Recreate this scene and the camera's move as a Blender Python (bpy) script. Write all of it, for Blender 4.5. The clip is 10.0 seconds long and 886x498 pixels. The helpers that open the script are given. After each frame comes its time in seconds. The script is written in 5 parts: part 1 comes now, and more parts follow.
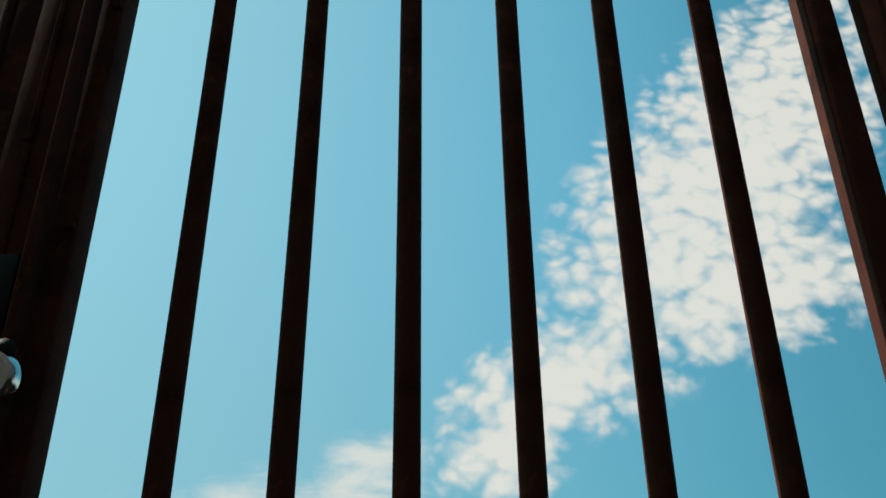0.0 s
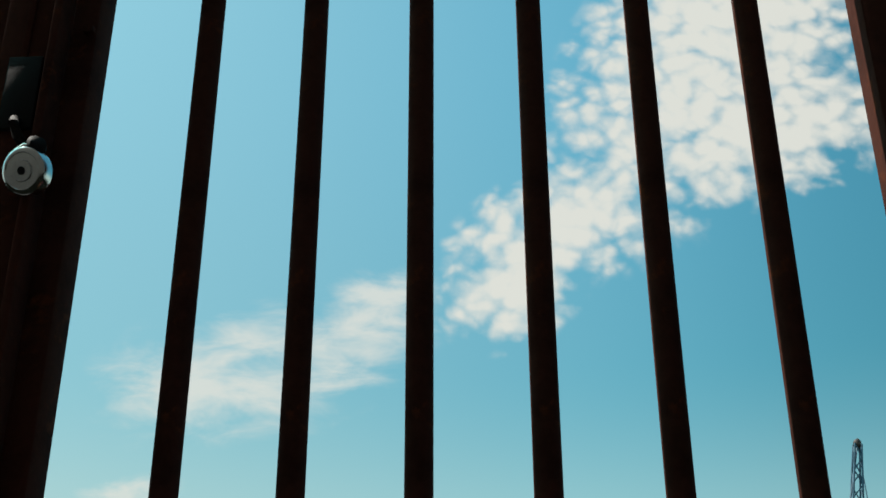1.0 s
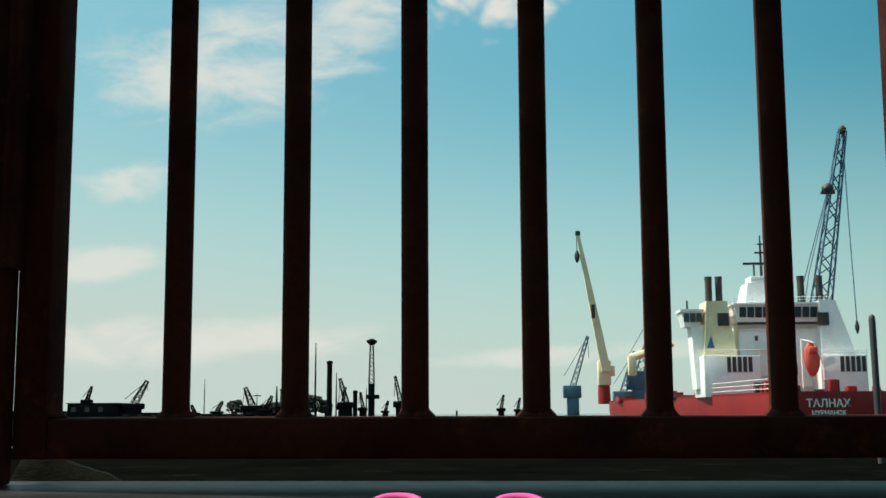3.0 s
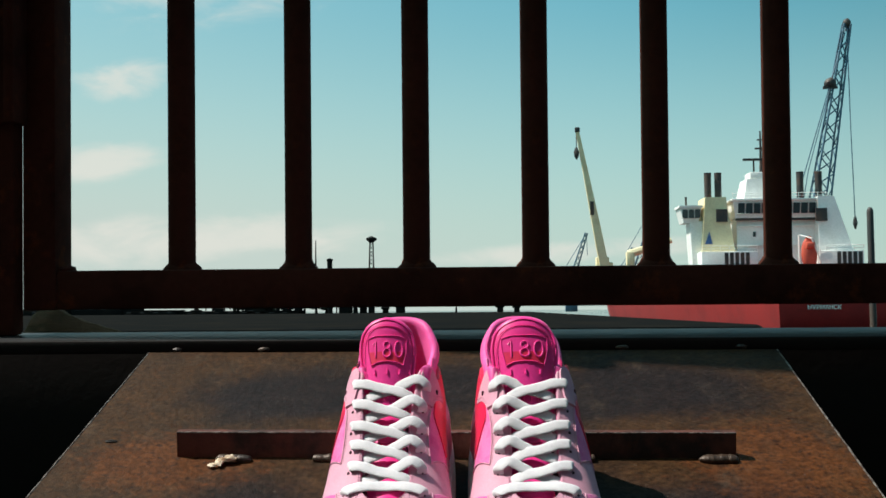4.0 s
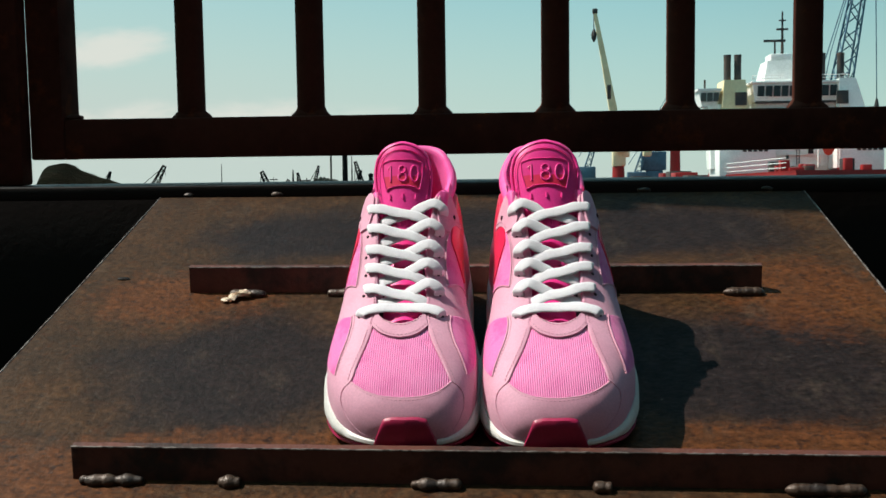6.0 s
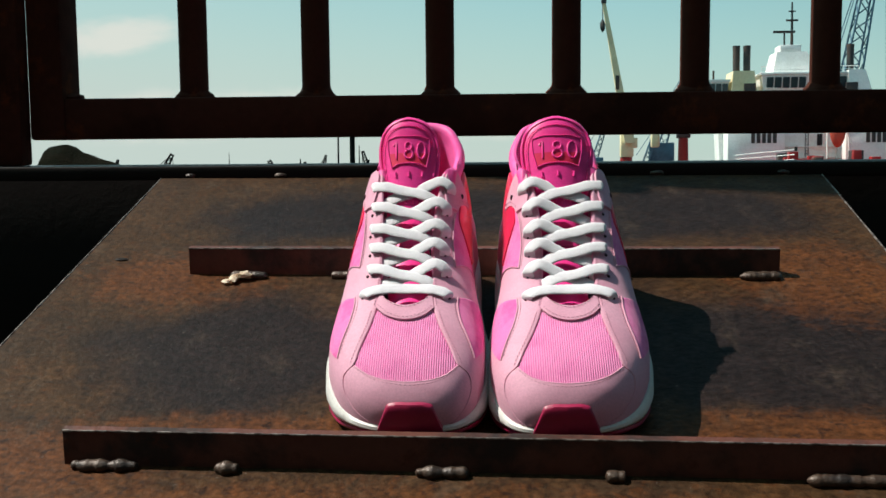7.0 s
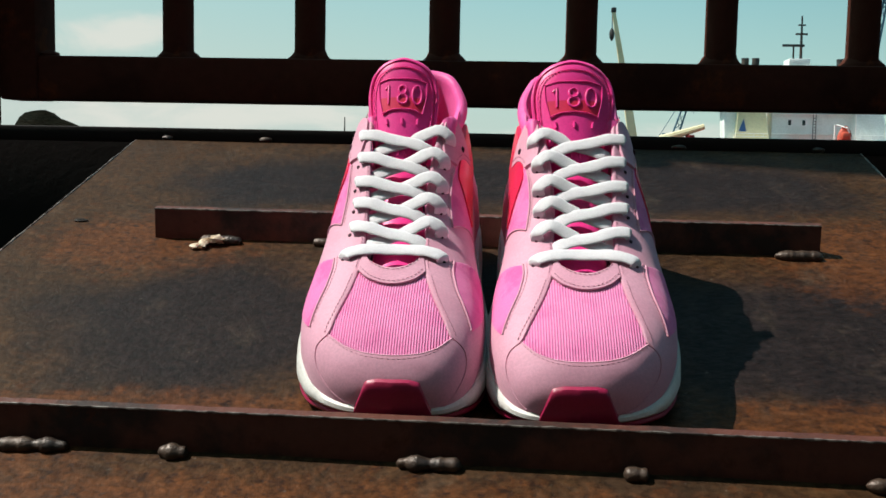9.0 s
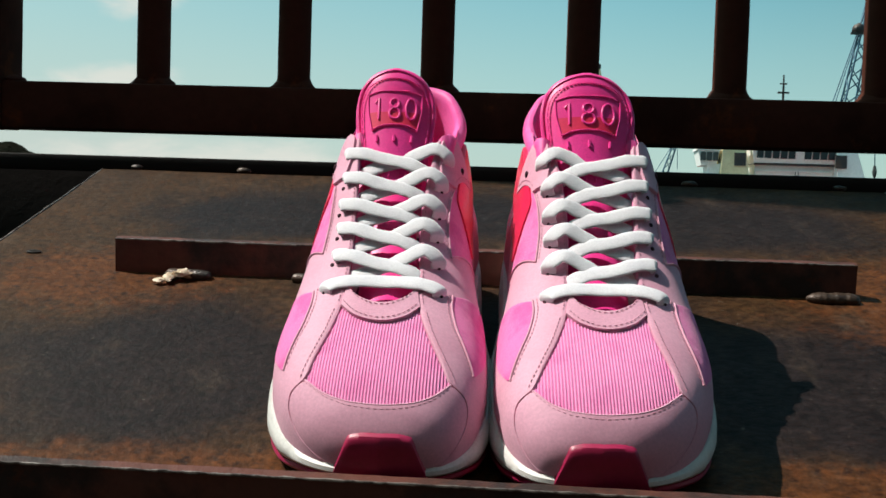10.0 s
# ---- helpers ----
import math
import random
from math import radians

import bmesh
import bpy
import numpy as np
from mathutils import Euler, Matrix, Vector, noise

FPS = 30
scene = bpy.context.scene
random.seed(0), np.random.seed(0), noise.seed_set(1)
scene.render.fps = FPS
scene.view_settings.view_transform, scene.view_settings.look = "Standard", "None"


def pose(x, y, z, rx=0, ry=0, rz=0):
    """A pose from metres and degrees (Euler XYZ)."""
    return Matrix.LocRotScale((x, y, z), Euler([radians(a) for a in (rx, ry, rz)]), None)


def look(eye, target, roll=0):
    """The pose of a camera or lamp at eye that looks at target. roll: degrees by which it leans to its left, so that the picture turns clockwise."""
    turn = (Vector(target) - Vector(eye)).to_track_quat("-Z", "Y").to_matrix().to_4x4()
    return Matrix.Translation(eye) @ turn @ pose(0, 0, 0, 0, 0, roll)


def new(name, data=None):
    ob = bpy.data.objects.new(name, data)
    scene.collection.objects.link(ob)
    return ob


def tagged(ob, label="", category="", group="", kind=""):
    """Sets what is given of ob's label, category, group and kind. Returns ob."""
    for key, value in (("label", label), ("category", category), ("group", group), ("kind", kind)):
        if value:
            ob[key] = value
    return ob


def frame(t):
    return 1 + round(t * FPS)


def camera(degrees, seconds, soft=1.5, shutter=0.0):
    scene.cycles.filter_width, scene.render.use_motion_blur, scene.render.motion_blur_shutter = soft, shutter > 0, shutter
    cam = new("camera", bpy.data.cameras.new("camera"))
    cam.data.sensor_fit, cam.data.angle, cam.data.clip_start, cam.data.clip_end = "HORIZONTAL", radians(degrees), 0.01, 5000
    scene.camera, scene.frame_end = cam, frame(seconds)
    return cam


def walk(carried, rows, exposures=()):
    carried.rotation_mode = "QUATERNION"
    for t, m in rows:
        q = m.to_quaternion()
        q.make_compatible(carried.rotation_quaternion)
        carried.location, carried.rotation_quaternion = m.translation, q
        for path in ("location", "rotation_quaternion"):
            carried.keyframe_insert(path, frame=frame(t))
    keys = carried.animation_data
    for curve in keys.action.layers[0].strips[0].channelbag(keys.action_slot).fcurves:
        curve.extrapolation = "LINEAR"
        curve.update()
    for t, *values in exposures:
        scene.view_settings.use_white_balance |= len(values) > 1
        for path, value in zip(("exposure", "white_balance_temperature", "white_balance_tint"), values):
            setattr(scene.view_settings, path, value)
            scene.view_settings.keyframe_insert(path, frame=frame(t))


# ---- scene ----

# The gate leans a little; everything near the camera is laid out in the gate's frame and turned upright by LEAN.
LEAN = pose(0, 0, 0, 2.3, 0, 0)
cam = camera(45.87, 10.0, soft=1.6)
PATH = [
    (0, (0.113, -1.341, 0.381), (0.036, 0.349, 1.448), -0.6),
    (0.5, (0.112, -1.351, 0.365), (0.023, 0.409, 1.309), -0.4),
    (1, (0.108, -1.366, 0.300), (0.007, 0.464, 1.100), -0.2),
    (1.5, (0.110, -1.384, 0.244), (0.015, 0.500, 0.907), -0.2),
    (2, (0.108, -1.408, 0.206), (0.014, 0.522, 0.724), -0.4),
    (2.5, (0.109, -1.427, 0.154), (0.014, 0.532, 0.543), -0.4),
    (3, (0.109, -1.463, 0.063), (0.015, 0.522, 0.294), -0.3),
    (3.2, (0.111, -1.468, 0.046), (0.017, 0.521, 0.233), -0.4),
    (4.3, (0.105, -1.479, -0.015), (0.01, 0.519, -0.03), -0.6),
    (4.5, (0.104, -1.478, -0.023), (0.004, 0.519, -0.071), -0.6),
    (5, (0.103, -1.475, -0.04), (-0.008, 0.518, -0.166), -0.6),
    (5.5, (0.104, -1.46, -0.048), (-0.017, 0.529, -0.209), -0.8),
    (7, (0.101, -1.416, -0.065), (-0.038, 0.569, -0.265), -0.5),
    (7.5, (0.101, -1.394, -0.069), (-0.046, 0.591, -0.267), 0.0),
    (8, (0.096, -1.374, -0.079), (-0.063, 0.61, -0.278), 0.7),
    (8.5, (0.096, -1.348, -0.092), (-0.067, 0.636, -0.287), 0.8),
    (9, (0.099, -1.31, -0.106), (-0.046, 0.675, -0.298), 1.1),
    (9.5, (0.095, -1.268, -0.119), (-0.024, 0.724, -0.256), 1.2),
    (10, (0.086, -1.224, -0.125), (-0.032, 0.771, -0.217), 1.8),
]
walk(cam, [(t, LEAN @ look(e, a, r)) for t, e, a, r in PATH])

# ---- light ----
scene.view_settings.exposure = 0.35
TO_SUN = Vector((-0.56, 0.06, 0.83)).normalized()
sun = new("sun", bpy.data.lights.new("sun", "SUN"))
sun.data.energy, sun.data.angle, sun.data.color = 4.9, radians(0.6), (1.0, 0.94, 0.86)
sun.matrix_basis = look((0, 0, 20), Vector((0, 0, 20)) - TO_SUN)


def node(nt, kind, **values):
    n = nt.nodes.new(kind)
    for key, value in values.items():
        if key in n.inputs:
            n.inputs[key].default_value = value
    return n


def math_node(nt, op, a, b=None, c=None, clamp=False):
    n = nt.nodes.new("ShaderNodeMath")
    n.operation, n.use_clamp = op, clamp
    for k, v in enumerate((a, b, c)):
        if v is None:
            continue
        if isinstance(v, (int, float)):
            n.inputs[k].default_value = v
        else:
            nt.links.new(v, n.inputs[k])
    return n.outputs[0]


def mix_color(nt, fac, a, b, blend="MIX"):
    n = nt.nodes.new("ShaderNodeMix")
    n.data_type, n.blend_type = "RGBA", blend
    for k, v in ((0, fac), (6, a), (7, b)):
        if isinstance(v, (int, float)):
            n.inputs[k].default_value = v
        elif isinstance(v, tuple):
            n.inputs[k].default_value = (*v, 1.0)[:4]
        else:
            nt.links.new(v, n.inputs[k])
    return n.outputs[2]


def ramp(nt, fac, lo, hi):
    n = nt.nodes.new("ShaderNodeMapRange")
    n.interpolation_type = "SMOOTHSTEP"
    nt.links.new(fac, n.inputs[0])
    n.inputs[1].default_value, n.inputs[2].default_value = lo, hi
    return n.outputs[0]


def make_world():
    w = bpy.data.worlds.new("sky")
    w.use_nodes = True
    scene.world = w
    nt = w.node_tree
    nt.nodes.clear()
    sky = nt.nodes.new("ShaderNodeTexSky")
    sky.sky_type, sky.sun_disc = "NISHITA", False
    sky.sun_elevation = math.asin(TO_SUN.z)
    sky.sun_rotation = math.atan2(TO_SUN.x, TO_SUN.y)
    sky.air_density, sky.dust_density, sky.ozone_density = 1.0, 1.2, 1.0
    co = nt.nodes.new("ShaderNodeTexCoord")
    sep = nt.nodes.new("ShaderNodeSeparateXYZ")
    nt.links.new(co.outputs["Generated"], sep.inputs[0])
    y = math_node(nt, "MAXIMUM", sep.outputs[1], 0.05)
    px = math_node(nt, "DIVIDE", sep.outputs[0], y)
    pz = math_node(nt, "DIVIDE", sep.outputs[2], y)
    flat = nt.nodes.new("ShaderNodeCombineXYZ")
    nt.links.new(px, flat.inputs[0])
    nt.links.new(pz, flat.inputs[1])

    def noise_at(scale, detail, rough, stretch=(1, 1, 1), turn=0.0, warp=0.0):
        m = nt.nodes.new("ShaderNodeMapping")
        m.inputs["Scale"].default_value = stretch
        m.inputs["Rotation"].default_value = (0, 0, turn)
        nt.links.new(flat.outputs[0], m.inputs[0])
        n = node(nt, "ShaderNodeTexNoise", Scale=scale, Detail=detail, Roughness=rough, Distortion=warp)
        nt.links.new(m.outputs[0], n.inputs["Vector"])
        return n.outputs["Fac"]

    def bank(cx, cz, a, b, turn, soft=1.0):
        """1 in the middle of an ellipse of cloud, 0 at its rim and beyond."""
        c, s = math.cos(turn), math.sin(turn)
        dx, dz = math_node(nt, "SUBTRACT", px, cx), math_node(nt, "SUBTRACT", pz, cz)
        u = math_node(nt, "ADD", math_node(nt, "MULTIPLY", dx, c / a), math_node(nt, "MULTIPLY", dz, s / a))
        v = math_node(nt, "ADD", math_node(nt, "MULTIPLY", dx, -s / b), math_node(nt, "MULTIPLY", dz, c / b))
        r = math_node(nt, "ADD", math_node(nt, "MULTIPLY", u, u), math_node(nt, "MULTIPLY", v, v))
        return math_node(nt, "SUBTRACT", 1.0, math_node(nt, "MULTIPLY", r, soft), clamp=True)

    def total(items):
        out = items[0]
        for k in items[1:]:
            out = math_node(nt, "MAXIMUM", out, k)
        return out

    # mackerel cloud: a broad band that climbs to the right
    band = total([bank(0.30, 0.80, 0.44, 0.17, 0.95), bank(0.30, 0.62, 0.17, 0.10, 0.25), bank(0.07, 0.51, 0.16, 0.085, 0.5),
                  bank(0.02, 0.445, 0.10, 0.075, 0.7)])
    warp = nt.nodes.new("ShaderNodeTexNoise")
    warp.inputs["Scale"].default_value, warp.inputs["Detail"].default_value = 16.0, 3.0
    nt.links.new(flat.outputs[0], warp.inputs["Vector"])
    push = nt.nodes.new("ShaderNodeVectorMath")
    push.operation = "MULTIPLY_ADD"
    push.inputs[1].default_value = (0.045, 0.045, 0.0)
    nt.links.new(warp.outputs["Color"], push.inputs[0])
    nt.links.new(flat.outputs[0], push.inputs[2])

    def puffs(scale):
        turn = nt.nodes.new("ShaderNodeMapping")
        turn.inputs["Rotation"].default_value = (0, 0, 0.35)
        turn.inputs["Scale"].default_value = (1.0, 1.2, 1.0)
        nt.links.new(push.outputs[0], turn.inputs[0])
        v = nt.nodes.new("ShaderNodeTexVoronoi")
        v.feature, v.voronoi_dimensions = "SMOOTH_F1", "2D"
        v.inputs["Scale"].default_value, v.inputs["Smoothness"].default_value = scale, 0.35
        nt.links.new(turn.outputs[0], v.inputs["Vector"])
        return math_node(nt, "SUBTRACT", 1.0, v.outputs["Distance"])

    broad = noise_at(7, 3, 0.5)
    frayed = noise_at(60, 4, 0.6)
    fl = math_node(nt, "ADD", math_node(nt, "MULTIPLY", puffs(30), 0.80), math_node(nt, "MULTIPLY", puffs(58), 0.42))
    fl = math_node(nt, "ADD", fl, math_node(nt, "MULTIPLY", broad, 0.85))
    fl = math_node(nt, "ADD", fl, math_node(nt, "MULTIPLY", frayed, 0.45))
    fl = math_node(nt, "ADD", fl, math_node(nt, "MULTIPLY", band, 0.95))
    mackerel = math_node(nt, "MULTIPLY", math_node(nt, "MULTIPLY", ramp(nt, fl, 1.42, 2.32), 0.94), ramp(nt, band, 0.0, 0.30))
    # soft streaks lower down
    soft = total([bank(-0.125, 0.405, 0.10, 0.075, 0.6), bank(-0.26, 0.352, 0.21, 0.095, 0.12), bank(-0.36, 0.228, 0.075, 0.028, 0.1),
                  bank(-0.40, 0.146, 0.11, 0.028, 0.1), bank(-0.30, 0.07, 0.30, 0.035, 0.02), bank(0.08, 0.055, 0.20, 0.016, 0.05)])
    wisps = noise_at(11, 4, 0.6, (1.0, 2.4, 1), 0.1, 0.4)
    so = math_node(nt, "ADD", math_node(nt, "MULTIPLY", wisps, 1.5), math_node(nt, "MULTIPLY", soft, 0.75))
    streaks = math_node(nt, "MULTIPLY", math_node(nt, "MULTIPLY", ramp(nt, so, 0.95, 1.65), ramp(nt, soft, 0.0, 0.8)), 0.80)
    cover = math_node(nt, "MAXIMUM", mackerel, streaks)
    # the film's teal rendering of the blue, paler towards the horizon
    tint = mix_color(nt, 1.0, sky.outputs[0], SKY_TINT, "MULTIPLY")
    lift = math_node(nt, "MULTIPLY_ADD", ramp(nt, sep.outputs[2], 0.22, 0.68), 0.42, 0.84)
    lift = math_node(nt, "MULTIPLY", lift, math_node(nt, "MULTIPLY_ADD", ramp(nt, px, 0.05, 0.5), -0.22, 1.04))
    tint = mix_color(nt, 1.0, tint, lift, "MULTIPLY")
    low = ramp(nt, sep.outputs[2], 0.34, -0.02)
    side = ramp(nt, px, 0.45, -0.55)
    pale = math_node(nt, "MULTIPLY", math_node(nt, "ADD", math_node(nt, "MULTIPLY", low, 0.85), math_node(nt, "MULTIPLY", side, 0.32)), 1.0, clamp=True)
    tint = mix_color(nt, pale, tint, SKY_PALE)
    out = mix_color(nt, cover, tint, SKY_CLOUD)
    bg = nt.nodes.new("ShaderNodeBackground")
    nt.links.new(out, bg.inputs[0])
    bg.inputs[1].default_value = 0.078
    nt.links.new(bg.outputs[0], nt.nodes.new("ShaderNodeOutputWorld").inputs[0])


SKY_TINT, SKY_PALE, SKY_CLOUD = (0.59, 1.64, 1.385), (5.6, 6.6, 6.1), (7.7, 7.7, 7.0)
make_world()

# ---- materials ----


def material(name, color, rough=0.6, metal=0.0, second=None, scale=8.0, grain=120.0, bump=0.2, depth=0.002, third=None,
             patch=(0.45, 0.65), stretch=(1, 1, 1), sheen=0.0, spec=0.5):
    """Two-scale surface: large patches from color to second, fine grain in tone, gloss and relief."""
    m = bpy.data.materials.new(name)
    m.use_nodes = True
    nt = m.node_tree
    b = nt.nodes["Principled BSDF"]
    co = nt.nodes.new("ShaderNodeTexCoord")
    mp = nt.nodes.new("ShaderNodeMapping")
    mp.inputs["Scale"].default_value = stretch
    nt.links.new(co.outputs["Object"], mp.inputs[0])
    big = node(nt, "ShaderNodeTexNoise", Scale=scale, Detail=5.0, Roughness=0.6)
    fine = node(nt, "ShaderNodeTexNoise", Scale=grain, Detail=4.0, Roughness=0.65)
    for n in (big, fine):
        nt.links.new(mp.outputs[0], n.inputs["Vector"])
    second = second or tuple(c * 0.75 for c in color)
    col = mix_color(nt, ramp(nt, big.outputs["Fac"], *patch), color, second)
    if third:
        spots = node(nt, "ShaderNodeTexNoise", Scale=scale * 3.1, Detail=6.0, Roughness=0.7)
        nt.links.new(mp.outputs[0], spots.inputs["Vector"])
        col = mix_color(nt, ramp(nt, spots.outputs["Fac"], 0.55, 0.72), col, third)
    tone = math_node(nt, "MULTIPLY_ADD", fine.outputs["Fac"], 0.5, 0.75)
    col = mix_color(nt, 1.0, col, tone, "MULTIPLY")
    nt.links.new(col, b.inputs["Base Color"])
    r = math_node(nt, "MULTIPLY_ADD", fine.outputs["Fac"], 0.25, rough - 0.125, clamp=True)
    nt.links.new(r, b.inputs["Roughness"])
    b.inputs["Metallic"].default_value = metal
    b.inputs["Specular IOR Level"].default_value = spec
    b.inputs["Sheen Weight"].default_value = sheen
    bp = node(nt, "ShaderNodeBump", Strength=bump, Distance=depth)
    nt.links.new(fine.outputs["Fac"], bp.inputs["Height"])
    nt.links.new(bp.outputs[0], b.inputs["Normal"])
    return m


GATE = material("gate_brown_paint", (0.074, 0.026, 0.018), 0.85, 0, (0.042, 0.016, 0.012), 6, 90, 0.35, 0.001, (0.12, 0.036, 0.016), spec=0.03)
SILL = material("dark_steel", (0.020, 0.020, 0.021), 0.5, 0.0, (0.005, 0.005, 0.005), 7, 70, 0.4, 0.001, (0.020, 0.012, 0.008), spec=0.12, stretch=(0.35, 2, 1))
KERB = material("bright_line_concrete", (0.34, 0.31, 0.26), 0.9, 0, (0.22, 0.20, 0.17), 1.2, 20)
# Black steel parts; on the threshold beam this near-black is painted shade.
SHADE = material("black_and_shaded_steel", (0.012, 0.010, 0.009), 0.7, 0, None, 4, 60, spec=0.15)
CLEAT = material("cleat_steel", (0.105, 0.036, 0.026), 0.5, 0.05, (0.028, 0.018, 0.016), 18, 170, 0.7, 0.001, (0.07, 0.022, 0.012), spec=0.2)
WORN = material("worn_edge", (0.22, 0.19, 0.17), 0.45, 0.5, (0.05, 0.035, 0.03), 120, 400, 0.4, 0.0005, patch=(0.4, 0.6))
WELD = material("weld_metal", (0.060, 0.036, 0.024), 0.45, 0.25, (0.024, 0.016, 0.013), 60, 250, 0.8, 0.001)
CHIP = material("pale_chip", (0.62, 0.50, 0.36), 0.6, 0, (0.3, 0.2, 0.12), 90, 300, 0.5, 0.001)
CHROME = material("polished_steel", (0.75, 0.75, 0.74), 0.16, 1.0, (0.6, 0.6, 0.6), 10, 200, 0.05, 0.0005)
LEATHER = material("pale_pink_leather", (0.63, 0.310, 0.41), 0.62, 0, (0.58, 0.270, 0.365), 22, 700, 0.14, 0.0006, sheen=0.1, spec=0.25)
VELVET = material("hot_pink_velvet", (0.77, 0.165, 0.41), 0.75, 0, (0.68, 0.10, 0.33), 70, 900, 0.5, 0.001, sheen=0.2, spec=0.2)
SATIN = material("pink_satin", (0.82, 0.10, 0.36), 0.55, 0, (0.74, 0.07, 0.30), 40, 900, 0.2, 0.0004, sheen=0.05, spec=0.3)
TONGUE = material("magenta_satin", (0.90, 0.036, 0.30), 0.42, 0, (0.84, 0.028, 0.26), 30, 900, 0.2, 0.0004, sheen=0.1, spec=0.3)
RED = material("coral_red_gloss", (0.74, 0.022, 0.08), 0.32, 0, (0.78, 0.02, 0.09), 30, 500, 0.1, 0.0004)
RED_MATT = material("coral_red_satin", (0.80, 0.024, 0.09), 0.5, 0, (0.74, 0.02, 0.10), 30, 900, 0.2, 0.0004, spec=0.3)
LACE = material("white_cotton", (0.74, 0.71, 0.74), 0.85, 0, (0.68, 0.65, 0.69), 60, 1300, 0.6, 0.0006, sheen=0.3, spec=0.2)
MIDSOLE = material("white_foam", (0.64, 0.62, 0.59), 0.55, 0, (0.57, 0.55, 0.52), 40, 500, 0.2, 0.0005)
RUBBER = material("crimson_rubber", (0.32, 0.006, 0.055), 0.45, 0, (0.26, 0.005, 0.045), 40, 500, 0.15, 0.0005)
THREAD = material("pink_thread", (0.50, 0.22, 0.30), 0.8, 0, None, 100, 900)
DARK = material("dark_lining", (0.05, 0.012, 0.025), 0.9, 0, None, 60, 500)
HULL = material("red_hull", (0.27, 0.016, 0.015), 0.5, 0, (0.21, 0.013, 0.013), 0.12, 3, 0.1, 0.02, spec=0.3)
WHITE = material("ship_white", (0.88, 0.87, 0.83), 0.5, 0, (0.78, 0.77, 0.72), 0.2, 4, 0.1, 0.02)
CREAM = material("ship_cream", (0.78, 0.68, 0.42), 0.55, 0, (0.70, 0.58, 0.34), 0.2, 4, 0.1, 0.02)
GLASS = material("dark_window", (0.02, 0.03, 0.035), 0.15, 0, None, 0.3, 5)
SOOT_SHADE = material("soot_and_shade_black", (0.03, 0.03, 0.03), 0.6, 0, (0.08, 0.05, 0.035), 0.5, 5)
STEELBLUE = material("crane_blue", (0.06, 0.14, 0.20), 0.6, 0, (0.04, 0.09, 0.13), 0.4, 4)
ORANGE = material("lifeboat_orange", (0.55, 0.085, 0.045), 0.5, 0, (0.46, 0.07, 0.04), 0.6, 5)
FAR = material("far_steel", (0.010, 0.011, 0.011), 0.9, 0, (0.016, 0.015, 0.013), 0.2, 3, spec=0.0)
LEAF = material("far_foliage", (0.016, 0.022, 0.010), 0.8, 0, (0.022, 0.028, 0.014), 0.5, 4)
LETTER = material("letter_white", (0.75, 0.74, 0.70), 0.6, 0, None, 0.5, 5)
BLUE = material("emblem_blue", (0.05, 0.12, 0.30), 0.5, 0, None, 0.5, 5)
# Near-black base colour, far darker than bare concrete.
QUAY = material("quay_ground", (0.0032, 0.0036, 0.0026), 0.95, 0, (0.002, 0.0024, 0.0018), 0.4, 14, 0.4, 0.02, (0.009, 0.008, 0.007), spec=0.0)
WALL = material("sky_block_wall", (0.24, 0.17, 0.14), 0.8, 0, (0.19, 0.14, 0.115), 0.5, 12)
DRIFT = material("mossy_timber", (0.010, 0.0095, 0.005), 0.95, 0, (0.005, 0.007, 0.003), 12, 80, 0.8, 0.006, (0.018, 0.014, 0.009), stretch=(1, 5, 5), spec=0.05)


